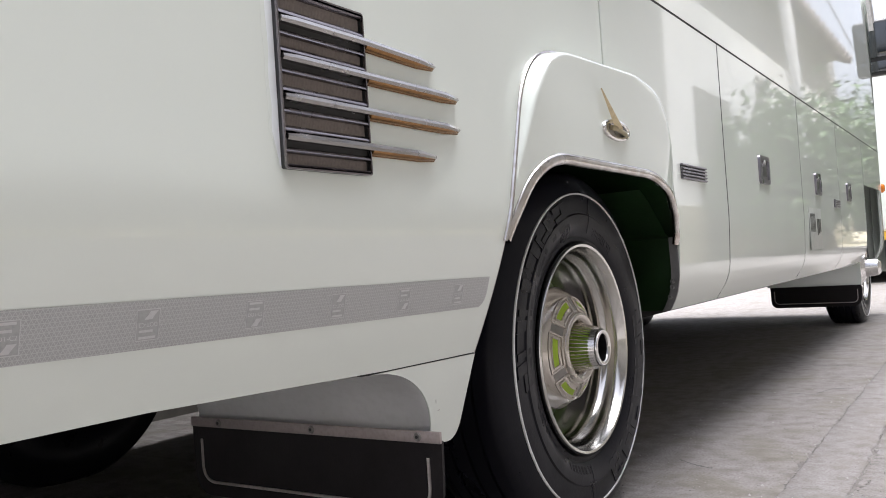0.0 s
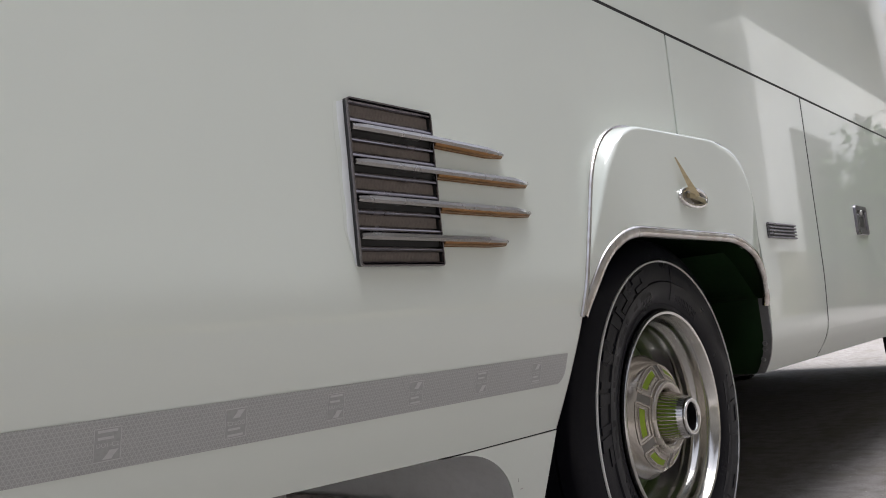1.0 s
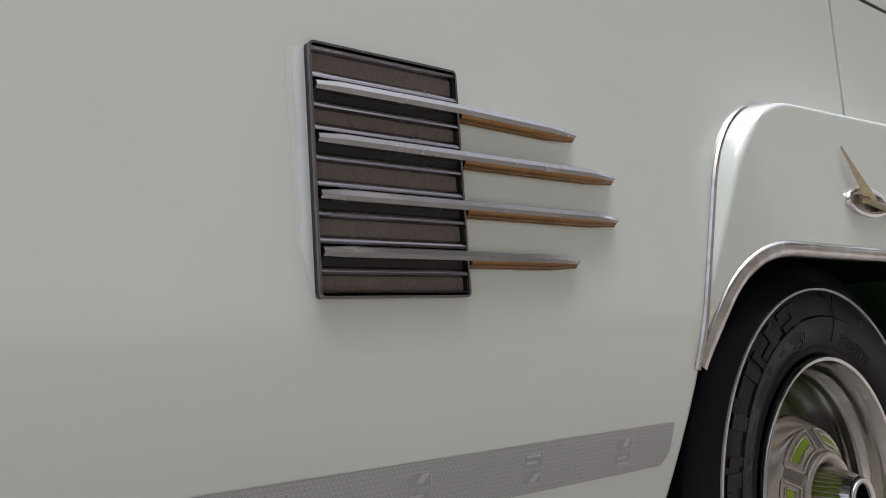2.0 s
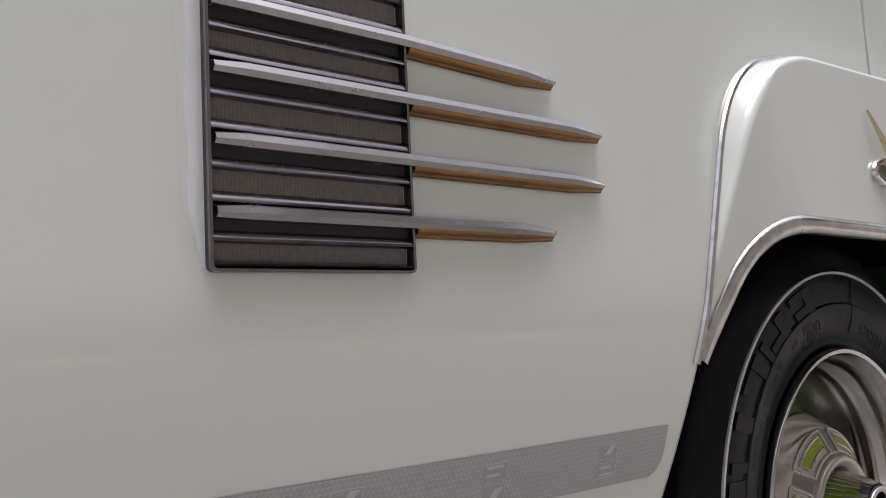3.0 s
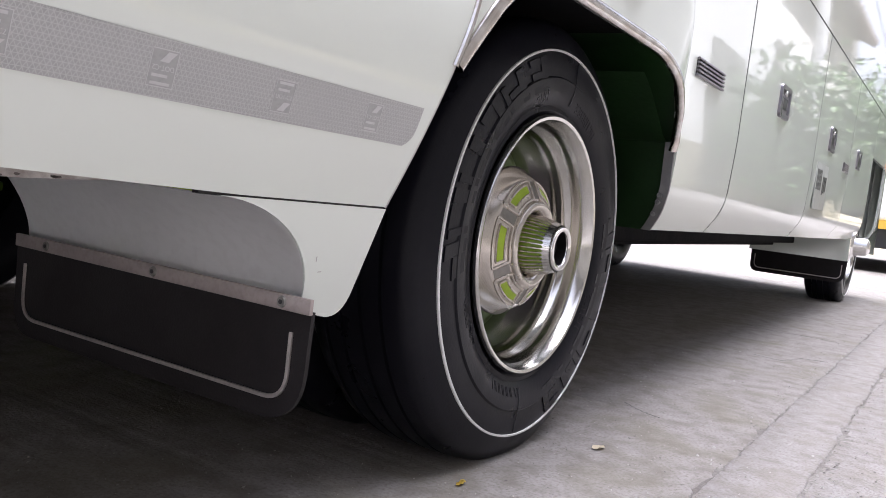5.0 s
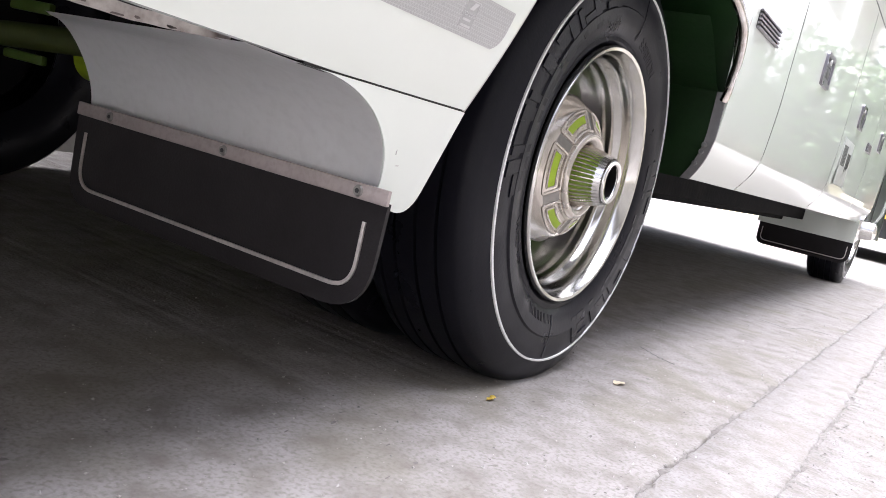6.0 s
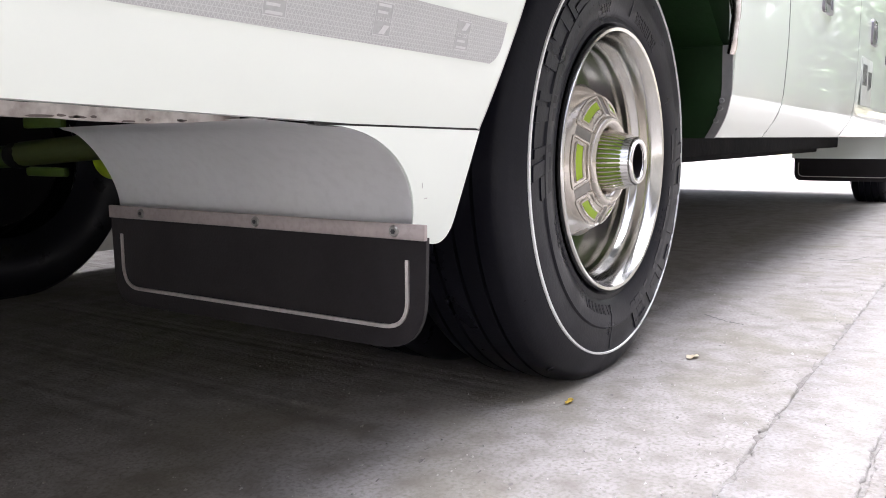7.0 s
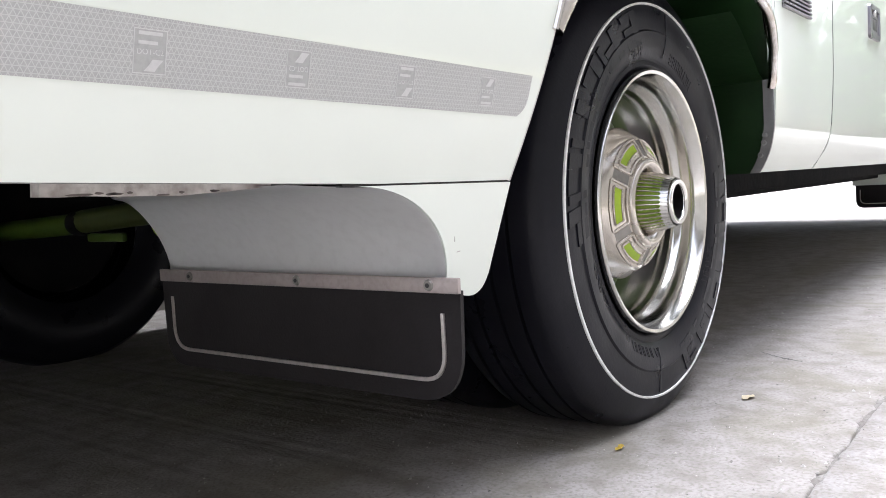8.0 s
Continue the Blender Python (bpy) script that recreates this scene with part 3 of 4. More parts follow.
grid_faces(bm, [[Vector((flange_x(z) + 0.001 + 0.02 * k, max(front_y(z), 0.012) + 0.024 if k == 0 else 0.75, z)) for k in (0, 1)] for z in fz])
bmesh.ops.solidify(bm, geom=bm.faces[:], thickness=-0.004)
part("wheel_well_front", bm, GREEN, bus, "dark green wall of the wheel well")
for bz in (0.60, 0.635, 0.655):
    b = bmesh.new()
    bmesh.ops.create_cone(b, cap_ends=True, segments=10, radius1=0.009, radius2=0.006, depth=0.006, matrix=pose(arch_right(bz) - 0.006, front_y(bz) + 0.02, bz, 0, -90, 0))
    part("flange_bolt", b, FLANGE, bus)
part("arch_edging", sweep([Vector((arch_left(z) + 0.001, side_y(z) + 0.006, z)) for z in [SKIRT + 0.25 * k / 8 for k in range(9)]], circle(0.006, 8)), GREY_PAINT, bus)

# emblem on the fender: plain dart through an oval ring
emblem = empty("emblem", (-0.055, -0.050, 1.100), bus)
oval = [Vector((0.086 * math.cos(a), -0.004, 0.024 * math.sin(a))) for a in [2 * math.pi * k / 40 for k in range(40)]]
part("oval_ring", sweep(oval, circle(0.0065, 8), closed=True), CHROME, emblem, "chrome oval ring")
part("oval_plate", plate([(v.x * 0.96, -0.001, v.z * 0.96) for v in oval], (0, 0.006, 0)), STEEL, emblem)
bm = bmesh.new()
secs = []
for t, w in ((0.0, 0.0015), (0.25, 0.004), (0.6, 0.008), (0.9, 0.012), (1.0, 0.0125)):
    c = Vector((lerp(-0.094, -0.004, t), lerp(-0.008, -0.018, t), lerp(0.104, 0.002, t)))
    k_ = w / 0.0125
    secs.append([c + Vector((-w * 0.9, 0.001 + 0.007 * k_, -w * 0.5)), c + Vector((0, -w * 0.6, 0)), c + Vector((w * 0.9, 0.001 + 0.007 * k_, w * 0.5)), c + Vector((0, 0.002 + 0.010 * k_, 0))])
vs = grid_faces(bm, secs, close_v=True)
bm.faces.new(vs[0])
bm.faces.new(vs[-1])
part("dart", bm, GOLD, emblem, "tarnished gold dart", sharp=20)
part("dart_base", sweep([Vector((-0.040, -0.007, 0.004)), Vector((-0.02, -0.012, 0.003)), Vector((0.045, -0.012, -0.006)), Vector((0.064, -0.007, -0.009))], circle(0.0075, 8, 1, 0.8)), GOLD, emblem)

# ---- side grille with its four spears ----
GX0, GX1, GZ0, GZ1 = -1.306, -1.097, 0.924, 1.204
grille = empty("side_grille", (0, 0, 0), bus)
tagged(grille, "dark chrome air grille with four long spears")
out = rounded([(GX0, 0, GZ0), (GX0, 0, GZ1), (GX1, 0, GZ1), (GX1, 0, GZ0)], 0.006, 5, True)
out = [Vector((p.x, -0.012, p.z)) for p in out]
part("grille_frame", sweep(out, [(-0.0014, -0.004), (0.0014, -0.004), (0.0014, 0.0), (-0.0014, 0.0)], closed=True), SLAT, grille)
part("grille_box", sweep(out, [(-0.0010, -0.012), (0.0010, -0.012), (0.0010, -0.004), (-0.0010, -0.004)], closed=True), BLACK, grille, "dark shallow box behind the frame")
part("gauze", box(GX0 + 0.004, GX1 - 0.004, -0.003, 0.0, GZ0 + 0.004, GZ1 - 0.004), MESH_BACK, grille, "fine brown gauze")
for k in range(54):
    gx = lerp(GX0 + 0.008, GX1 - 0.010, k / 53)
    part("gauze_wire", box(gx - 0.0007, gx + 0.0007, -0.0032, -0.003, GZ0 + 0.006, GZ1 - 0.006), GAUZE_WIRE, grille, smooth=False)
TIPX = (-0.875, -0.797, -0.798, -0.890)
SPZ = (1.155, 1.096, 1.034, 0.972)
for k, z in enumerate(SPZ):
    # black plate paints in the dark of the opening behind each spear
    part("spear_gap", box(GX0 + 0.003, GX1 - 0.003, -0.0052, -0.0034, z - 0.0165, z + 0.0100), SEALANT, grille, smooth=False)
    for dz in (-0.0200, 0.0130):
        bm = sweep([Vector((GX0 + 0.002, -0.0075, z + dz)), Vector((GX1 - 0.002, -0.0075, z + dz))], [(-0.0062, -0.007), (0.0045, -0.007), (0.0052, 0.002), (0.0036, 0.0045), (0.0008, 0.0036), (-0.0030, 0.0016), (-0.0062, -0.003)])
        part("slat", bm, SLAT, grille)
    tip = TIPX[k]
    tilt = 0.004 if k == 0 else 0.0
    # stations along the spear: x, how far it stands out, height scale, drop
    along = [(GX0 + 0.004, 0.017, 0.8, 0.0), (GX0 + 0.034, 0.021, 1.0, 0.0), (GX1, 0.021, 1.0, 0.0), (tip - 0.058, 0.020, 1.0, tilt), (tip - 0.004, 0.013, 0.60, tilt + 0.002), (tip, 0.011, 0.54, tilt + 0.002)]
    rows, under, lip_ = [], [], []
    for x, d, h, dz in along:
        c = z - dz
        rows.append([(x, -0.002, c + 0.0072 * h), (x, -d + 0.0056 * h, c + 0.0068 * h), (x, -d + 0.0021 * h, c + 0.0050 * h), (x, -d, c - 0.0008 * h), (x, -d + 0.0050 * h, c - 0.0054 * h), (x, -0.002, c - 0.0054 * h)])
        if x >= GX1:
            x_ = x + (0.004 if x == GX1 else -0.0015)
            under.append([(x_, -d + 0.0056 * h, c - 0.0052 * h), (x_, -d + 0.0062 * h, c - 0.0072 * h), (x_, -d + 0.0082 * h, c - 0.0096 * h), (x_, -d + 0.0118 * h, c - 0.0118 * h), (x_, -0.004, c - 0.0128 * h), (x_, -0.002, c - 0.0126 * h), (x_, -0.002, c - 0.0052 * h)])
            lip_.append(Vector((x_, -0.004, c - 0.0130 * h)))
    bm = bmesh.new()
    vs = grid_faces(bm, rows, close_v=True)
    bm.faces.new(vs[0])
    bm.faces.new(vs[-1])
    part("spear", bm, SPEAR, grille, "long brushed-steel spear", sharp=25)
    bm = bmesh.new()
    vs = grid_faces(bm, under, close_v=True)
    bm.faces.new(vs[0])
    bm.faces.new(vs[-1])
    part("spear_underside", bm, BRONZE, grille, "brown underside of the spear", sharp=50)
    part("spear_lip", sweep(lip_, circle(0.0009, 6)), BRONZE, grille)
for z in (GZ0 + 0.005, GZ1 - 0.006):
    part("slat", sweep([Vector((GX0 + 0.002, -0.0075, z)), Vector((GX1 - 0.002, -0.0075, z))], [(-0.004, -0.006), (0.004, -0.006), (0.003, 0.000), (-0.001, 0.004)]), SLAT, grille)

# ---- silver reflective tape with printed marks ----
TZ0, TZ1 = 0.666, 0.730
tape = empty("reflective_tape", (0, 0, 0), bus)


def tape_z(x, z):
    """The tape rises a little towards the tail."""
    return z + 0.011 * max(0.0, -0.66 - x)


bm = bmesh.new()
prof = [TZ0 + (TZ1 - TZ0) * k / 12 for k in range(13)]
rows = []
for x in [REAR + 0.1 + (-0.662 - REAR - 0.1) * k / 30 for k in range(31)]:
    rows.append([(x - (0.006 * (1 - (z - TZ0) / (TZ1 - TZ0)) + 0.024 * (1 - (z - TZ0) / (TZ1 - TZ0)) ** 6 if x > -0.67 else 0), side_y(tape_z(x, z)) - 0.0012, tape_z(x, z)) for z in prof])
grid_faces(bm, rows)
part("tape", bm, TAPE, tape, "silver honeycomb reflective tape")
for k in range(8):
    x = -0.783 - 0.1895 * k
    up = k % 2 == 0
    zc = tape_z(x, (TZ0 + TZ1) / 2)
    def decal(name, pts, lift, m):
        """A printed shape of (x, z) points lying on the tape."""
        part(name, plate([(x + dx, side_y(zz) - lift, zz) for dx, zz in pts], (0, 0.0002, 0)), m, tape, smooth=False)
    d_ = 1 if up else -1
    decal("printed_square", [(-0.018, zc - 0.0205), (0.018, zc - 0.0205), (0.018, zc + 0.0205), (-0.018, zc + 0.0205)], 0.00145, TAPE_DARK)
    for a_, b_, c_, e_ in ((-0.018, 0.018, 0.0196, 0.0205), (-0.018, 0.018, -0.0205, -0.0196), (-0.018, -0.0171, -0.0196, 0.0196), (0.0171, 0.018, -0.0196, 0.0196)):
        decal("printed_border", [(a_, zc + c_), (b_, zc + c_), (b_, zc + e_), (a_, zc + e_)], 0.0017, TAPE_LIGHT)
    zl = zc + d_ * 0.0125
    decal("printed_slash", [(-0.006, zl - 0.0055), (0.006, zl - 0.0055), (0.009, zl - 0.001), (0.015, zl + 0.0055), (0.003, zl + 0.0055), (0.000, zl + 0.001)], 0.0017, TAPE_LIGHT)
    for j in range(2):
        zb = zc - d_ * (0.0165 - 0.0085 * j)
        decal("printed_bar", [(-0.013, zb - 0.0016), (0.013 - 0.005 * j, zb - 0.0016), (0.013 - 0.005 * j, zb + 0.0016), (-0.013, zb + 0.0016)], 0.0017, TAPE_LIGHT)
    fc = bpy.data.curves.new("printed_words", 'FONT')
    fc.body, fc.size, fc.align_x, fc.align_y, fc.extrude = "DOT-C2", 0.0080, 'CENTER', 'CENTER', 0.0001
    fc.materials.append(TAPE_LIGHT)
    words = new("printed_words", fc)
    words.parent = tape
    zt = zc + d_ * 0.0005
    words.matrix_world = Matrix.Translation((x, side_y(zt) - 0.0018, zt)) @ Euler((radians(90), 0, 0)).to_matrix().to_4x4() @ Euler((0, 0, 0.0 if not up else math.pi)).to_matrix().to_4x4()

# ---- skirt piece, guard and mud flap behind the rear wheel ----
curve = [Vector((-1.035 + 0.214 * math.sin(t), 0, 0.42 + 0.1435 * math.cos(t))) for t in [math.pi / 2 * k / 14 for k in range(15)]]
edge = rounded([(-0.821, 0, 0.40), (-0.716, 0, 0.376), (-0.673, 0, 0.5635)], [0, 0.06, 0])
outline = curve + [Vector((-0.821, 0, 0.40))] + edge[1:]


def under_skirt(p):
    """Lifts a point of the parts below the skirt as the skirt's edge rises towards the tail."""
    return p.z + (skirt_z(p.x) - SKIRT) * min(1.0, max(0.0, (p.z - 0.40) / 0.16))


part("skirt_seam", sweep([Vector((x, 0.078, skirt_z(x) - 0.0022)) for x in (-1.06, -1.0, -0.95, -0.9, -0.85, -0.8, -0.75, -0.7, -0.676)],
                         [(-0.0022, -0.005), (0.0022, -0.005), (0.0022, 0.006), (-0.0022, 0.006)]), SEALANT, bus)
part("skirt_piece", plate([(p.x, 0.068 + 0.20 * (0.5635 - p.z), under_skirt(p)) for p in outline], (0, 0.004, 0)), PAINT, bus, "white painted skirt piece with rounded corner", sharp=30)
bm = bmesh.new()
cs = [Vector((-1.16, 0, 0.5655)), Vector((-1.09, 0, 0.5635))] + curve[1:] + [Vector((-0.826, 0, 0.395))]


def guard_point(p, y):
    """The guard's free edge runs forwards as it goes in under the bus."""
    w_ = max(0.0, (-0.826 - p.x) / 0.334)
    yy = y or 0.0705 + 0.20 * max(0.0, 0.5635 - p.z)
    return Vector((p.x + 0.22 * w_ ** 1.4 * max(0.0, yy - 0.09) / 0.72, yy, under_skirt(p)))


vs = grid_faces(bm, [[guard_point(p, y) for p in cs] for y in (0, 0.18, 0.3, 0.42, 0.55, 0.68, 0.808)])
bmesh.ops.solidify(bm, geom=bm.faces[:], thickness=0.004)
part("wheel_guard", bm, PAINT_DULL, bus, "dull white curved guard behind the wheel", sharp=50)
bm = sweep([Vector((x, 0.150, skirt_z(x) - 0.0035 + 0.010 * max(0.0, (x + 1.24) / 0.12) + 0.0012 * noise.noise((x * 24, 0, 0)))) for x in [-1.415 + 0.295 * k / 60 for k in range(61)]],
           [(-0.0070, -0.006), (0.0070, -0.006), (0.0070, 0.012), (-0.0070, 0.012)])
part("skirt_lip", bm, GRIMY, bus, "grimy scuffed lip under the skirt")

rnd = random.Random(3)
for k in range(9):
    cx = -1.40 + 0.20 * rnd.random()
    cz = skirt_z(cx) - 0.0070 + rnd.uniform(-0.003, 0.002)
    w_ = 0.004 + 0.013 * rnd.random() ** 2
    o = [(cx + w_ * math.cos(a) * rnd.uniform(0.7, 1.1), 0.1375, cz + 0.0017 * math.sin(a) * rnd.uniform(0.5, 1.2)) for a in [2 * math.pi * j / 8 for j in range(8)]]
    part("rust_chip", plate(o, (0, 0.002, 0)), RUST, bus, smooth=False)
for cx, cz, w_, h_ in ((-0.798, 0.461, 0.005, 0.0010), (-0.812, 0.482, 0.0010, 0.005)):
    yy = 0.068 + 0.20 * (0.5635 - cz) - 0.0006
    part("scratch", plate([(cx - w_, yy, cz - h_), (cx + w_ * 0.6, yy, cz - h_ * 0.8), (cx + w_, yy, cz + h_), (cx - w_ * 0.5, yy, cz + h_ * 0.7)], (0, 0.0005, 0)), GREY_PAINT, bus, smooth=False)
flap = empty("mud_flap", (0, 0, 0), bus)
tagged(flap, "black rubber mud flap with silver line")


def mud_flap(x, y0_, y1_, zt, zb, parent):
    o = rounded([(x, y0_, zt), (x, y1_, zt), (x, y1_ - 0.005, zb - 0.0), (x, y0_ + 0.005, zb)], [0, 0, 0.06, 0.10], 8, True)
    part("flap", plate(o, (0.008, 0, 0)), FLAP, parent, "black rubber flap", sharp=30)
    m = 0.034
    ln = rounded([(x - 0.002, y1_ - m, zt - 0.035), (x - 0.002, y1_ - m, zb + m), (x - 0.002, y0_ + m, zb + m), (x - 0.002, y0_ + m, zt - 0.035)], [0, 0.045, 0.045, 0], 8)
    part("silver_line", sweep(ln, [(-0.0034, -0.001), (0.0034, -0.001), (0.0030, 0.0018), (-0.0030, 0.0018)], up=Vector((-1, 0, 0))), LINE, parent)


mud_flap(-0.840, 0.058, 0.812, 0.406, 0.232, flap)
part("clamp_strip", box(-0.8475, -0.8395, 0.056, 0.808, 0.402, 0.426, 0.002), mat("clamp_alloy", (0.40, 0.345, 0.33), 0.45, 0.5, tint=0.3, tint_scale=20, grain=0.4, grain_scale=120), flap, "brushed alloy clamp strip")
for by in (0.112, 0.404, 0.708):
    b = bmesh.new()
    bmesh.ops.create_cone(b, cap_ends=True, segments=16, radius1=0.0095, radius2=0.0075, depth=0.003, matrix=pose(-0.8488, by, 0.414, 0, -90, 0))
    s = part("screw", b, POCKET, flap)
    b = bmesh.new()
    bmesh.ops.create_cone(b, cap_ends=True, segments=6, radius1=0.004, radius2=0.004, depth=0.001, matrix=pose(-0.8506, by, 0.414, 0, -90, 0))
    part("socket", b, BLACK, s)

front_flap = empty("front_mud_flap", (0, 0, 0), bus)
mud_flap(FRONT_AXLE - 0.80, 0.05, 0.78, 0.38, 0.20, front_flap)
part("front_guard", box(FRONT_AXLE - 0.81, FRONT_AXLE - 0.78, 0.05, 0.80, 0.38, SKIRT), PAINT, front_flap)


# ---- vents, handles and hatches on the side ----
def vent(x0, x1, z0, z1, n, horizontal=True):
    v = empty("side_vent", (0, 0, 0), bus)
    part("vent_backing", box(x0 + 0.003, x1 - 0.003, -0.003, 0.001, z0 + 0.003, z1 - 0.003), BLACK, v)
    for k in range(n):
        z = lerp(z0, z1, (k + 0.5) / n)
        h = (z1 - z0) / n * 0.34
        part("vent_slat", sweep([Vector((x0, -0.006, z)), Vector((x1, -0.006, z))], circle(h, 8, 1, 1.3)), DARK_CHROME, v)
    return v


vent(0.662, 0.956, 1.008, 1.067, 5)
vent(4.02, 4.26, 0.985, 1.045, 5)

# small grey plate with dark print
sign = empty("printed_plate", (0, 0, 0), bus)
part("plate", box(3.04, 3.44, -0.004, 0.001, 0.715, 0.965, 0.002), PLATE, sign, "grey plate with dark print")
for k in range(5):
    part("print_bar", box(3.07 + 0.034 * k, 3.084 + 0.034 * k, -0.0055, -0.0042, 0.82, 0.93), BLACK, sign, smooth=False)
for k in range(3):
    part("print_bar", box(3.28 + 0.048 * k, 3.31 + 0.048 * k, -0.0055, -0.0042, 0.80 + 0.01 * k, 0.90), BLACK, sign, smooth=False)


def handle(x, z):
    h = empty("door_handle", (x, 0, z), bus)
    o = rounded([(-0.090, 0, -0.056), (-0.090, 0, 0.056), (0.090, 0, 0.056), (0.090, 0, -0.056)], 0.008, 4, True)
    part("handle_rim", sweep([Vector((p.x, -0.001, p.z)) for p in o], [(-0.012, -0.002), (0.012, -0.002), (0.010, 0.009), (-0.010, 0.009)], closed=True), DARK_CHROME, h, sharp=30)
    part("handle_plate", plate([(p.x, 0.001, p.z) for p in o], (0, -0.004, 0)), BLACK, h)
    q = rounded([(-0.050, 0, -0.038), (-0.050, 0, 0.022), (0.050, 0, 0.022), (0.050, 0, -0.038)], 0.004, 3, True)
    part("handle_paddle", sweep([Vector((p.x, -0.003, p.z)) for p in q], [(-0.008, -0.002), (0.008, -0.002), (0.006, 0.004), (-0.006, 0.004)], closed=True), DARK_CHROME, h, sharp=30)
    part("handle_recess", box(-0.040, 0.040, -0.0055, -0.003, -0.028, 0.013, 0.0005), BLACK, h)
    part("handle_lock", lathe([(0.0, -0.012), (0.012, -0.011), (0.014, -0.004)], 0.0, 0.036, 14), STEEL, h)


for hx in (1.95, 3.42, 4.75):
    handle(hx, 1.118)
# soft highlight left of the grille, painted as two thin pale patches
for wide, lift, m in ((0.023, 0.0004, HIGHLIGHT_EDGE), (0.016, 0.0008, HIGHLIGHT)):
    smear = [(GX0 - wide * min(1.0, 0.15 + k / 5) + 0.005 * noise.noise((k * 0.23, wide * 900, 0)), GZ0 + 0.003 + 0.0135 * k) for k in range(21)]
    part("filler_patch", plate([(x, -lift, z) for x, z in smear] + [(GX0 + 0.002, -lift, GZ1 - 0.002), (GX0 + 0.002, -lift, GZ0 + 0.002)], (0, 0.0003, 0)), m, grille, "pale bluish painted highlight beside the grille")
part("side_lamp", lathe([(0.0, -0.030), (0.030, -0.028), (0.044, -0.012), (0.048, 0.002)], FRONT - 0.16, 1.25, 20), ORANGE, bus, "orange side lamp")

# front mirrors on their arms, ahead of the corner
mirror = empty("door_mirror", (0, 0, 0), bus)
arm = rounded([(7.20, 0.75, 3.30), (7.42, 0.46, 3.78), (7.46, 0.34, 3.66), (7.48, 0.30, 3.10), (7.48, 0.20, 2.42)], [0, 0.3, 0.2, 0.2, 0], 6)
part("mirror_arm", sweep(resample(arm, 30), circle(0.035, 10, 0.8, 1.2), up=Vector((1, 0.2, 0))), BLACK, mirror, "dark arched mirror arm")
slim = part("narrow_mirror", box(7.44, 7.50, 0.20, 0.345, 2.46, 3.00, 0.03, 3), BLACK, mirror)
part("narrow_glass", box(7.432, 7.444, 0.215, 0.33, 2.50, 2.96, 0.005), GLASS_DARK, slim)
arm2 = rounded([(7.42, 0.44, 3.76), (7.46, 0.14, 3.72), (7.50, 0.05, 3.42), (7.50, 0.02, 2.9)], [0, 0.2, 0.2, 0], 6)
part("mirror_arm", sweep(resample(arm2, 24), circle(0.055, 10, 0.8, 1.2), up=Vector((1, 0.2, 0))), GREY_PAINT, mirror)
pod = part("mirror_housing", box(7.46, 7.60, -0.16, 0.155, 2.44, 3.02, 0.045, 3), BLACK, mirror)
part("mirror_glass", box(7.448, 7.462, -0.135, 0.13, 2.62, 2.98, 0.005), GLASS_DARK, pod)
part("lower_glass", box(7.448, 7.462, -0.135, 0.13, 2.47, 2.58, 0.005), GLASS_DARK, pod)

# ---- the street ----
ground = bmesh.new()
bmesh.ops.create_grid(ground, x_segments=60, y_segments=60, size=400)
for v in ground.verts:
    v.co.z = -0.05
tagged(part("ground", ground, EARTH), "sandy earth with thin grass", kind="structure")


def slab(name, x0, x1, y0_, y1_, z, material, label, seed):
    """A concrete slab with slightly broken edges."""
    nx = 900
    bm = bmesh.new()
    rows = []
    for k in range(nx + 1):
        u = k / nx
        x = lerp(x0, x1, u) if x1 < 0 else (lerp(x0, -1.6, u / 0.08) if u < 0.08 else (lerp(-1.6, 5.0, (u - 0.08) / 0.72) if u < 0.8 else lerp(5.0, x1, (u - 0.8) / 0.2)))
        w = 0.010 * noise.noise((x * 3.1, seed, 0)) + 0.009 * noise.noise((x * 14.0, seed, 3)) + 0.022 * max(0.0, noise.noise((x * 5.0, seed, 7)) - 0.25) + 0.006 * noise.noise((x * 45.0, seed, 5)) + 0.03 * max(0.0, noise.noise((x * 19.0, seed, 8)) - 0.30)
        ya, yb = y0_ + w, y1_ + 0.010 * noise.noise((x * 3.3, seed + 5, 0)) + 0.006 * noise.noise((x * 13.0, seed, 9)) - 0.025 * max(0.0, noise.noise((x * 17.0, seed, 12)) - 0.30) + 0.005 * noise.noise((x * 42.0, seed, 4))
        dz = 0.003 * noise.noise((x * 5, seed, 2))
        rows.append([(x, ya, -0.06), (x, ya, z - 0.005 + dz), (x, ya + 0.004, z), (x, yb - 0.004, z), (x, yb, z - 0.005 + dz), (x, yb, -0.06)])
    grid_faces(bm, rows)
    return tagged(part(name, bm, material, sharp=60), label, kind="structure")


# slab out of view, made extra pale to bounce light onto the wheel guard
slab("pavement_rear", -14, -2.42, -0.297, 9.0, 0.0, CONCRETE_BOUNCE, "extra-pale unseen concrete slab that bounces light forwards", 4)
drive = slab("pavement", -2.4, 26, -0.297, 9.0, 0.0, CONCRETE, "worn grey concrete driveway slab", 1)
slab("pavement_edging", -14, 26, -0.487, -0.3005, 0.002, CONCRETE_PALE, "pale rough concrete edging with chipped joints", 2)
slab("pavement_apron", -14, 26, -3.6, -0.491, -0.002, CONCRETE_PALE, "pale rough concrete apron", 3)


# old mortar that nearly fills the joints, sunken and crumbled away in places
MORTAR = mat("old_mortar", (0.150, 0.141, 0.132), 0.9, tint=0.8, tint_scale=9, grain=0.7, grain_scale=90, bump=0.6, bump_scale=110, dark=(0.070, 0.062, 0.055))
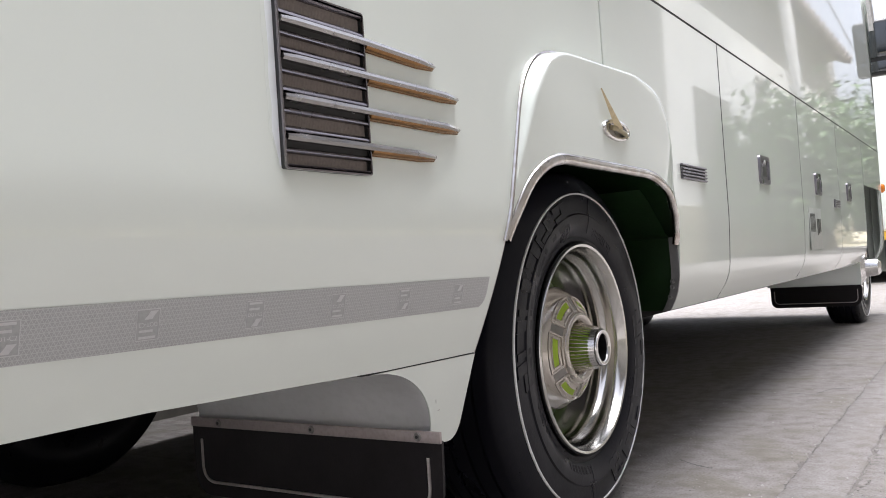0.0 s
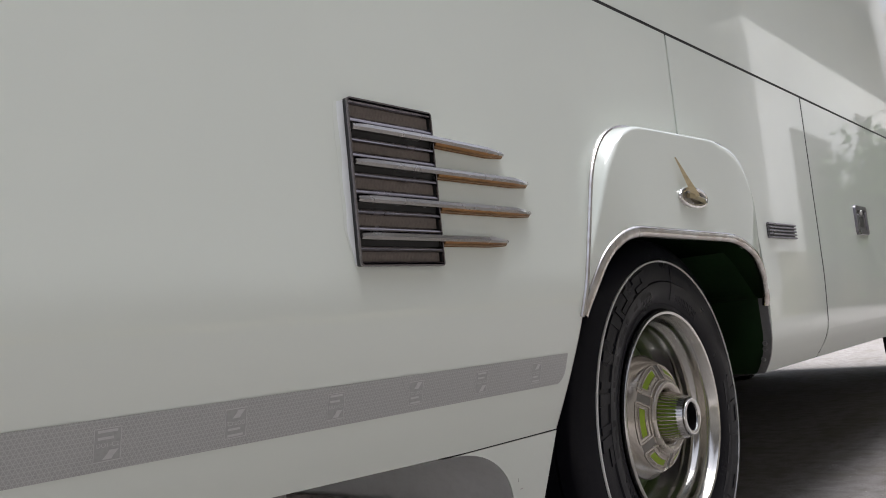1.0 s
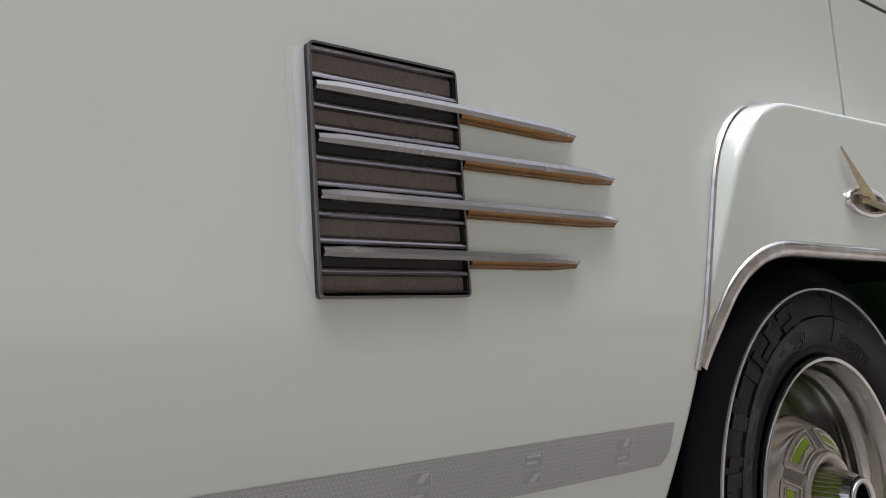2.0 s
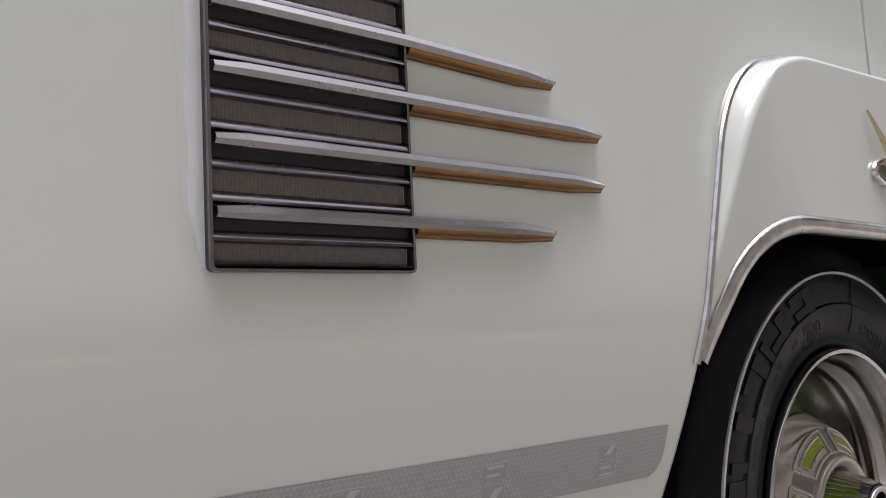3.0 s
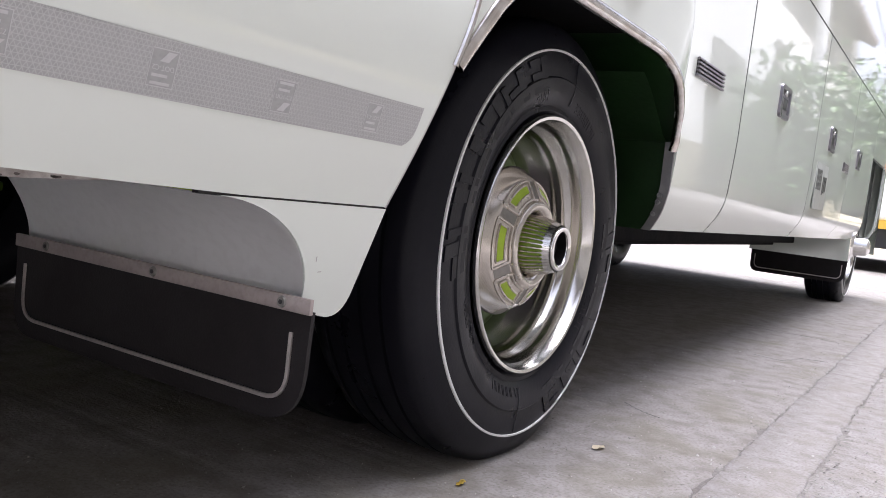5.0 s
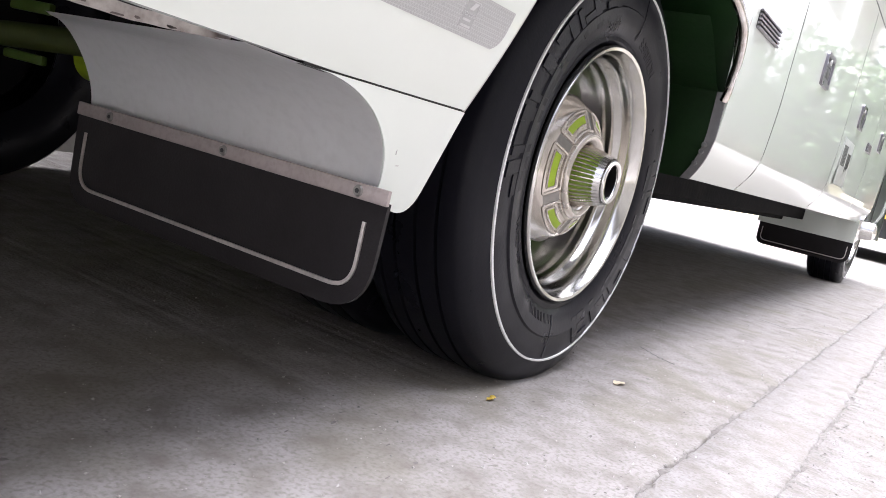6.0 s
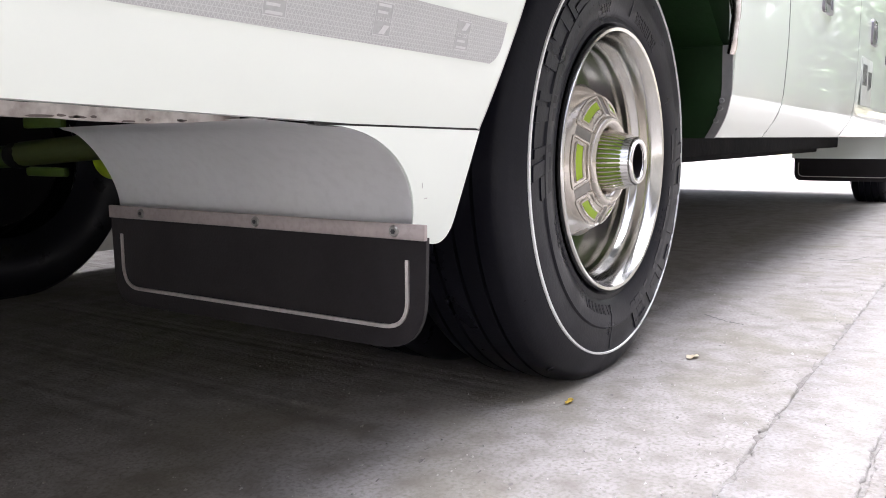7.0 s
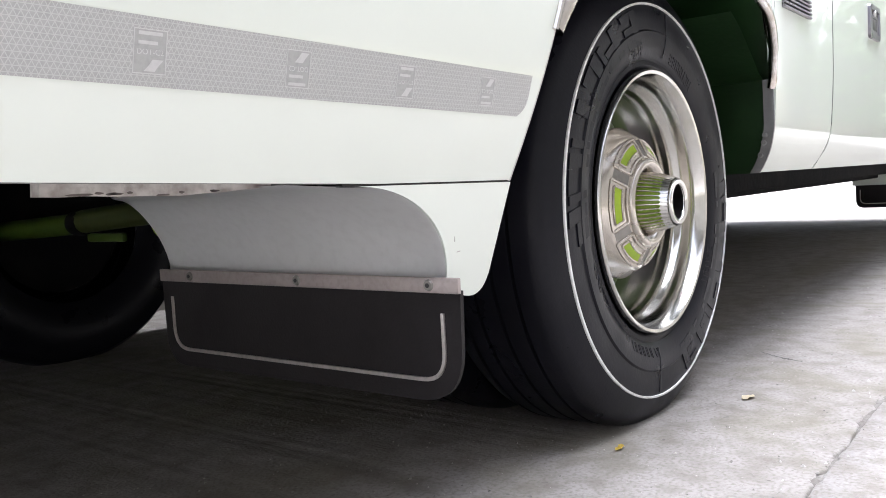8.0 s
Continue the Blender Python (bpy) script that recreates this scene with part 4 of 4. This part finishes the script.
for yc, wide, seed in ((-0.2985, 0.034, 1.5), (-0.489, 0.036, 6.5)):
    bm = bmesh.new()
    rows = []
    for k in range(700):
        x = -2.3 + 0.012 * k
        sunk = -0.0022 - 0.016 * max(0.0, noise.noise((x * 4.2, seed, 0)) - 0.12) - 0.010 * max(0.0, noise.noise((x * 17.0, seed, 3)) - 0.15)
        rows.append([(x, yc + wide * d, sunk + 0.0012 * noise.noise((x * 40, d * 3, seed))) for d in (-1, -0.4, 0.1, 0.5, 1)])
    grid_faces(bm, rows)
    part("joint_mortar", bm, MORTAR, drive, "crumbling mortar in the slab joint")

# shallow dirty dents and pale crumbs, thickest along the joints
DENT = mat("dirt_in_dents", (0.085, 0.077, 0.070), 0.95, tint=0.8, tint_scale=50, dark=(0.15, 0.14, 0.13))
CRUMB = mat("concrete_crumb", (0.33, 0.32, 0.305), 0.9, tint=0.7, tint_scale=70)
rnd = random.Random(23)
for name, count, m, words in (("dirt_specks", 900, DENT, "dark dirt sitting in dents of the concrete"), ("concrete_crumbs", 260, CRUMB, "pale concrete crumbs along the slab joints")):
    verts, faces = [], []
    for k in range(count):
        gx = rnd.uniform(-1.6, 3.2)
        gy = rnd.choice((-0.30, -0.30, -0.49)) + rnd.gauss(0, 0.045) if rnd.random() < (0.35 if m is DENT else 0.7) else rnd.uniform(-0.9, 0.35)
        long_, short_ = 0.0025 + 0.010 * rnd.random() ** 3, 0.0012 + 0.0035 * rnd.random() ** 2
        if m is CRUMB:
            long_, short_ = 0.0020 + 0.0075 * rnd.random() ** 3, 0.0015 + 0.0045 * rnd.random() ** 3
        turn, i = rnd.uniform(-0.6, 0.6), len(verts)
        top = 0.003 + 0.5 * short_
        for j in range(7):
            q = 2 * math.pi * j / 7
            u, v = long_ * math.cos(q) * rnd.uniform(0.6, 1.2), short_ * math.sin(q) * rnd.uniform(0.6, 1.2)
            verts.append((gx + u * math.cos(turn) - v * math.sin(turn), gy + u * math.sin(turn) + v * math.cos(turn), 0.0004))
        verts.append((gx, gy, top if m is CRUMB else (0.0026 if gy < -0.3 else 0.0010)))
        faces += [(i + j, i + (j + 1) % 7, i + 7) for j in range(7)]
    me = bpy.data.meshes.new(name)
    me.from_pydata(verts, [], faces)
    me.materials.append(m)
    tagged(new(name, me), words, "dirt" if m is DENT else "crumbs", kind="stuff")


def crack(points, seed):
    """A thin dark crack that wanders over the slab."""
    path = resample([Vector((x, y, 0.0006)) for x, y in points], 26)
    path = [p + Vector((0.012 * noise.noise((k * 0.6, seed, 0)), 0.012 * noise.noise((k * 0.6, seed, 4)), 0)) for k, p in enumerate(path)]
    part("crack", sweep(path, [(-0.0010, -0.0004), (0.0010, -0.0004), (0.0008, 0.0004), (-0.0008, 0.0004)], up=Vector((0, 0, 1))), SEALANT, drive, smooth=False)


crack([(3.36, 0.30), (3.27, 0.115), (3.31, -0.016), (3.28, -0.20)], 2)
crack([(2.265, 0.04), (2.24, -0.098), (2.43, -0.15), (2.47, -0.26)], 5)
crack([(0.76, 0.11), (0.71, 0.05), (0.67, -0.03)], 9)


def litter(x, y, material, name, label, s, seed):
    rnd = random.Random(seed)
    bm = bmesh.new()
    n = 11
    c = bm.verts.new((x, y, 0.008))
    ring_ = []
    for k in range(n):
        a = 2 * math.pi * k / n
        r = s * (0.7 + 0.5 * rnd.random())
        ring_.append(bm.verts.new((x + r * 1.5 * math.cos(a), y + r * 0.7 * math.sin(a), 0.003 + 0.006 * rnd.random())))
    for k in range(n):
        bm.faces.new((c, ring_[k], ring_[(k + 1) % n]))
    bmesh.ops.solidify(bm, geom=bm.faces[:], thickness=0.0012)
    return tagged(part(name, bm, material, sharp=20), label, "litter")


# grit and crumbs lying on the concrete
rnd = random.Random(11)
verts, faces = [], []
for k in range(6500):
    gx, gy = rnd.uniform(-1.4, 4.0), rnd.uniform(-1.0, 0.9)
    gs = 0.0009 + 0.0030 * rnd.random() ** 4
    i = len(verts)
    for d in ((1, 0, 0), (-0.4, 0.9, 0), (-0.5, -0.8, 0), (0, 0, 1)):
        verts.append((gx + d[0] * gs * (0.7 + rnd.random()), gy + d[1] * gs, 0.001 + (gs * (0.5 + 0.5 * rnd.random()) if d[2] else 0)))
    faces += [(i, i + 1, i + 3), (i + 1, i + 2, i + 3), (i + 2, i, i + 3)]
me = bpy.data.meshes.new("grit")
me.from_pydata(verts, [], faces)
me.materials.append(GRIT)
tagged(new("grit", me), "pale and dark grit scattered on the concrete", "grit", kind="stuff")

litter(0.215, -0.022, PALE_LEAF, "dry_leaf", "pale torn dry leaf lying on the concrete", 0.018, 4)
litter(-0.285, 0.082, DRY_LEAF, "yellow_leaf", "small yellow fallen leaf on the concrete", 0.010, 5)

# ---- across the street: house, pole, trees ----
house = tagged(empty("house"), "dark plaster house with a broad clay-tiled eave, placed to block low light", "house")
HY = -4.5
# wall out of view, made tall and dark to cut the low light
part("wall", box(-18, 12.4, HY - 5, HY, -0.05, 6.6), WALL_DARK, house)
for k in range(78):
    x = -18.6 + 31.2 * k / 77
    part("roof_tile", sweep([Vector((x, HY + 0.8, 6.30)), Vector((x, HY - 3, 8.2))], circle(0.23, 8, 1.0, 0.7), up=Vector((0, -0.4, 1))), ROOF, house)
part("eave_board", box(-18.7, 12.7, HY + 0.70, HY + 0.76, 6.08, 6.26), WOOD, house)
shop = tagged(empty("shop_house"), "tall whitewashed house with a darker upper storey, dark shutter and deep tiled eave", "house")
part("wall", box(13.1, 36, -10, -4.0, -0.05, 6.1), WALL, shop)
# upper storey and soffit are darker than the wall below
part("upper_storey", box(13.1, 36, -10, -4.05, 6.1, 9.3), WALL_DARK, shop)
part("plinth", box(13.1, 36, -4.0, -3.93, -0.05, 1.6), EARTH, shop)
part("shutter", box(14.8, 17.5, -4.02, -3.95, 1.0, 4.1), WALL_DARK, shop)
part("shutter", box(20.4, 21.3, -4.02, -3.95, 1.0, 5.2), WALL_DARK, shop)
for k in range(48):
    x = 12.6 + 21.4 * k / 47
    part("roof_tile", sweep([Vector((x, -3.2 + 0.08 * (k % 2), 7.90)), Vector((x, -7.5, 10.2))], circle(0.23, 8, 1.0, 0.8), up=Vector((0, -0.4, 1))), ROOF, shop)
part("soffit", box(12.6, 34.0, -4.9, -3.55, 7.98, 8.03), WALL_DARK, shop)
pole = tagged(empty("utility_pole"), "round grey concrete utility pole with a cable", "pole")
b = bmesh.new()
bmesh.ops.create_cone(b, cap_ends=True, segments=20, radius1=0.16, radius2=0.11, depth=8.0, matrix=pose(16.3, -2.3, 3.9))
part("pole_shaft", b, POLE, pole)
part("cross_arm", box(16.23, 16.37, -3.0, -1.6, 7.3, 7.42), WOOD, pole)
part("cable", sweep([Vector((16.3 + 2.4 * k, -2.0 - 0.05 * k, 7.46 - 0.9 * abs(math.sin(math.pi * k / 20)))) for k in range(-20, 21)], circle(0.02, 6), up=Vector((0, 0, 1))), BLACK, pole)


def tree(x, y, h, r, seed, n=5200):
    rnd = random.Random(seed)
    t = tagged(empty("tree", (x, y, -0.05)), "leafy green roadside tree", "tree", "trees across the street")
    bm = bmesh.new()
    tops = []
    path = [Vector((0.12 * math.sin(k + seed), 0.1 * math.cos(2 * k), h * 0.62 * k / 5)) for k in range(6)]
    for a, c, ra, rb in zip(path, path[1:], (0.16, 0.145, 0.13, 0.115, 0.10), (0.145, 0.13, 0.115, 0.10, 0.08)):
        sweep([a, c], circle(ra, 8), up=Vector((1, 0.3, 0)), bm=bm)
    for k in range(9):
        a = 2 * math.pi * k / 9 + rnd.random()
        s = path[2 + k % 4]
        e = s + Vector((math.cos(a) * r * 0.75, math.sin(a) * r * 0.75, h * (0.12 + 0.25 * rnd.random())))
        mid = s.lerp(e, 0.5) + Vector((0, 0, 0.2))
        sweep([s, mid, e], circle(0.04, 6), up=Vector((0.3, 0.2, 1)), bm=bm)
        tops += [e, mid, e + Vector((0, 0, 0.5))]
    part("trunk", bm, BARK, t)
    verts, faces = [], []
    for k in range(n):
        c = rnd.choice(tops) + Vector((rnd.gauss(0, r * 0.28), rnd.gauss(0, r * 0.28), rnd.gauss(0, r * 0.22)))
        q = Euler((rnd.random() * 6, rnd.random() * 6, rnd.random() * 6)).to_matrix()
        s = 0.055 + 0.065 * rnd.random()
        i = len(verts)
        for d in ((-s, 0, 0), (0, -s * 0.5, 0.02), (s, 0, 0), (0, s * 0.5, 0.02)):
            verts.append(c + q @ Vector(d))
        faces += [(i, i + 1, i + 2), (i, i + 2, i + 3)]
    me = bpy.data.meshes.new("crown")
    me.from_pydata([tuple(v) for v in verts], [], faces)
    me.materials.append(LEAF)
    c = new("crown", me)
    c.parent = t


for x, y, h, r, s in ((15.6, -2.6, 3.0, 1.3, 1), (19.6, -2.5, 3.9, 1.7, 2), (23.5, -2.9, 3.7, 1.6, 8), (42, -3.5, 7.0, 3.0, 3), (50, -4, 8.0, 3.4, 4), (38, -3.0, 6.5, 2.6, 5)):
    tree(x, y, h, r, s)

# ---- the coach parked ahead ----
coach = tagged(empty("parked_coach"), "white coach with red band and yellow skirt parked ahead", "bus")
part("coach_body", box(13.5, 22, -0.35, 2.17, 0.85, 3.95, 0.08, 3), PAINT, coach)
part("yellow_skirt", box(13.49, 22.01, -0.36, 2.18, 0.72, 0.86), YELLOW, coach)
part("lower_body", box(13.6, 21.9, -0.30, 2.12, 0.40, 0.72), BLACK, coach)
part("red_band", box(13.485, 13.50, -0.25, 2.1, 3.55, 3.70), RED, coach)
for k in range(6):
    part("red_stroke", box(13.485, 13.50, 0.20 - 0.10 * k - 0.06, 0.20 - 0.10 * k, 3.2 + 0.03 * (k % 3), 3.27 + 0.03 * (k % 3)), RED, coach)
part("rear_lamp", box(13.47, 13.5, -0.25, -0.15, 1.2, 1.5, 0.01), RED, coach)
for wx in (15.5, 20.0):
    for wy in (-0.27, 1.85):
        part("coach_wheel", lathe([(0.0, wy + 0.02), (0.3, wy + 0.03), (0.5, wy), (0.5, wy + 0.25), (0.0, wy + 0.25)], wx, 0.50, 32), RUBBER, coach)

# ---- added plain walls that close the place behind and beyond and shape the light ----
# added wall out of view, whitewashed, closing off the rear
tagged(part("wall_rear", box(-14.3, -14.0, -9, 9, -0.05, 2.2), WALL), "added whitewashed wall, unseen behind the camera", kind="structure")
# two added walls block the light that enters from the far side
tagged(part("wall_far", box(-14.0, 7.0, 3.1, 3.3, -0.05, 4.4), WALL_DARK), "dark plaster wall added to darken the ground under the coach", kind="structure")
tagged(part("wall_far_return", box(-14, -0.05, 2.74, 3.096, -0.06, 2.4, 0.01), WALL_DARK), "dark plaster wall added to shade the strip beside the coach", kind="structure")
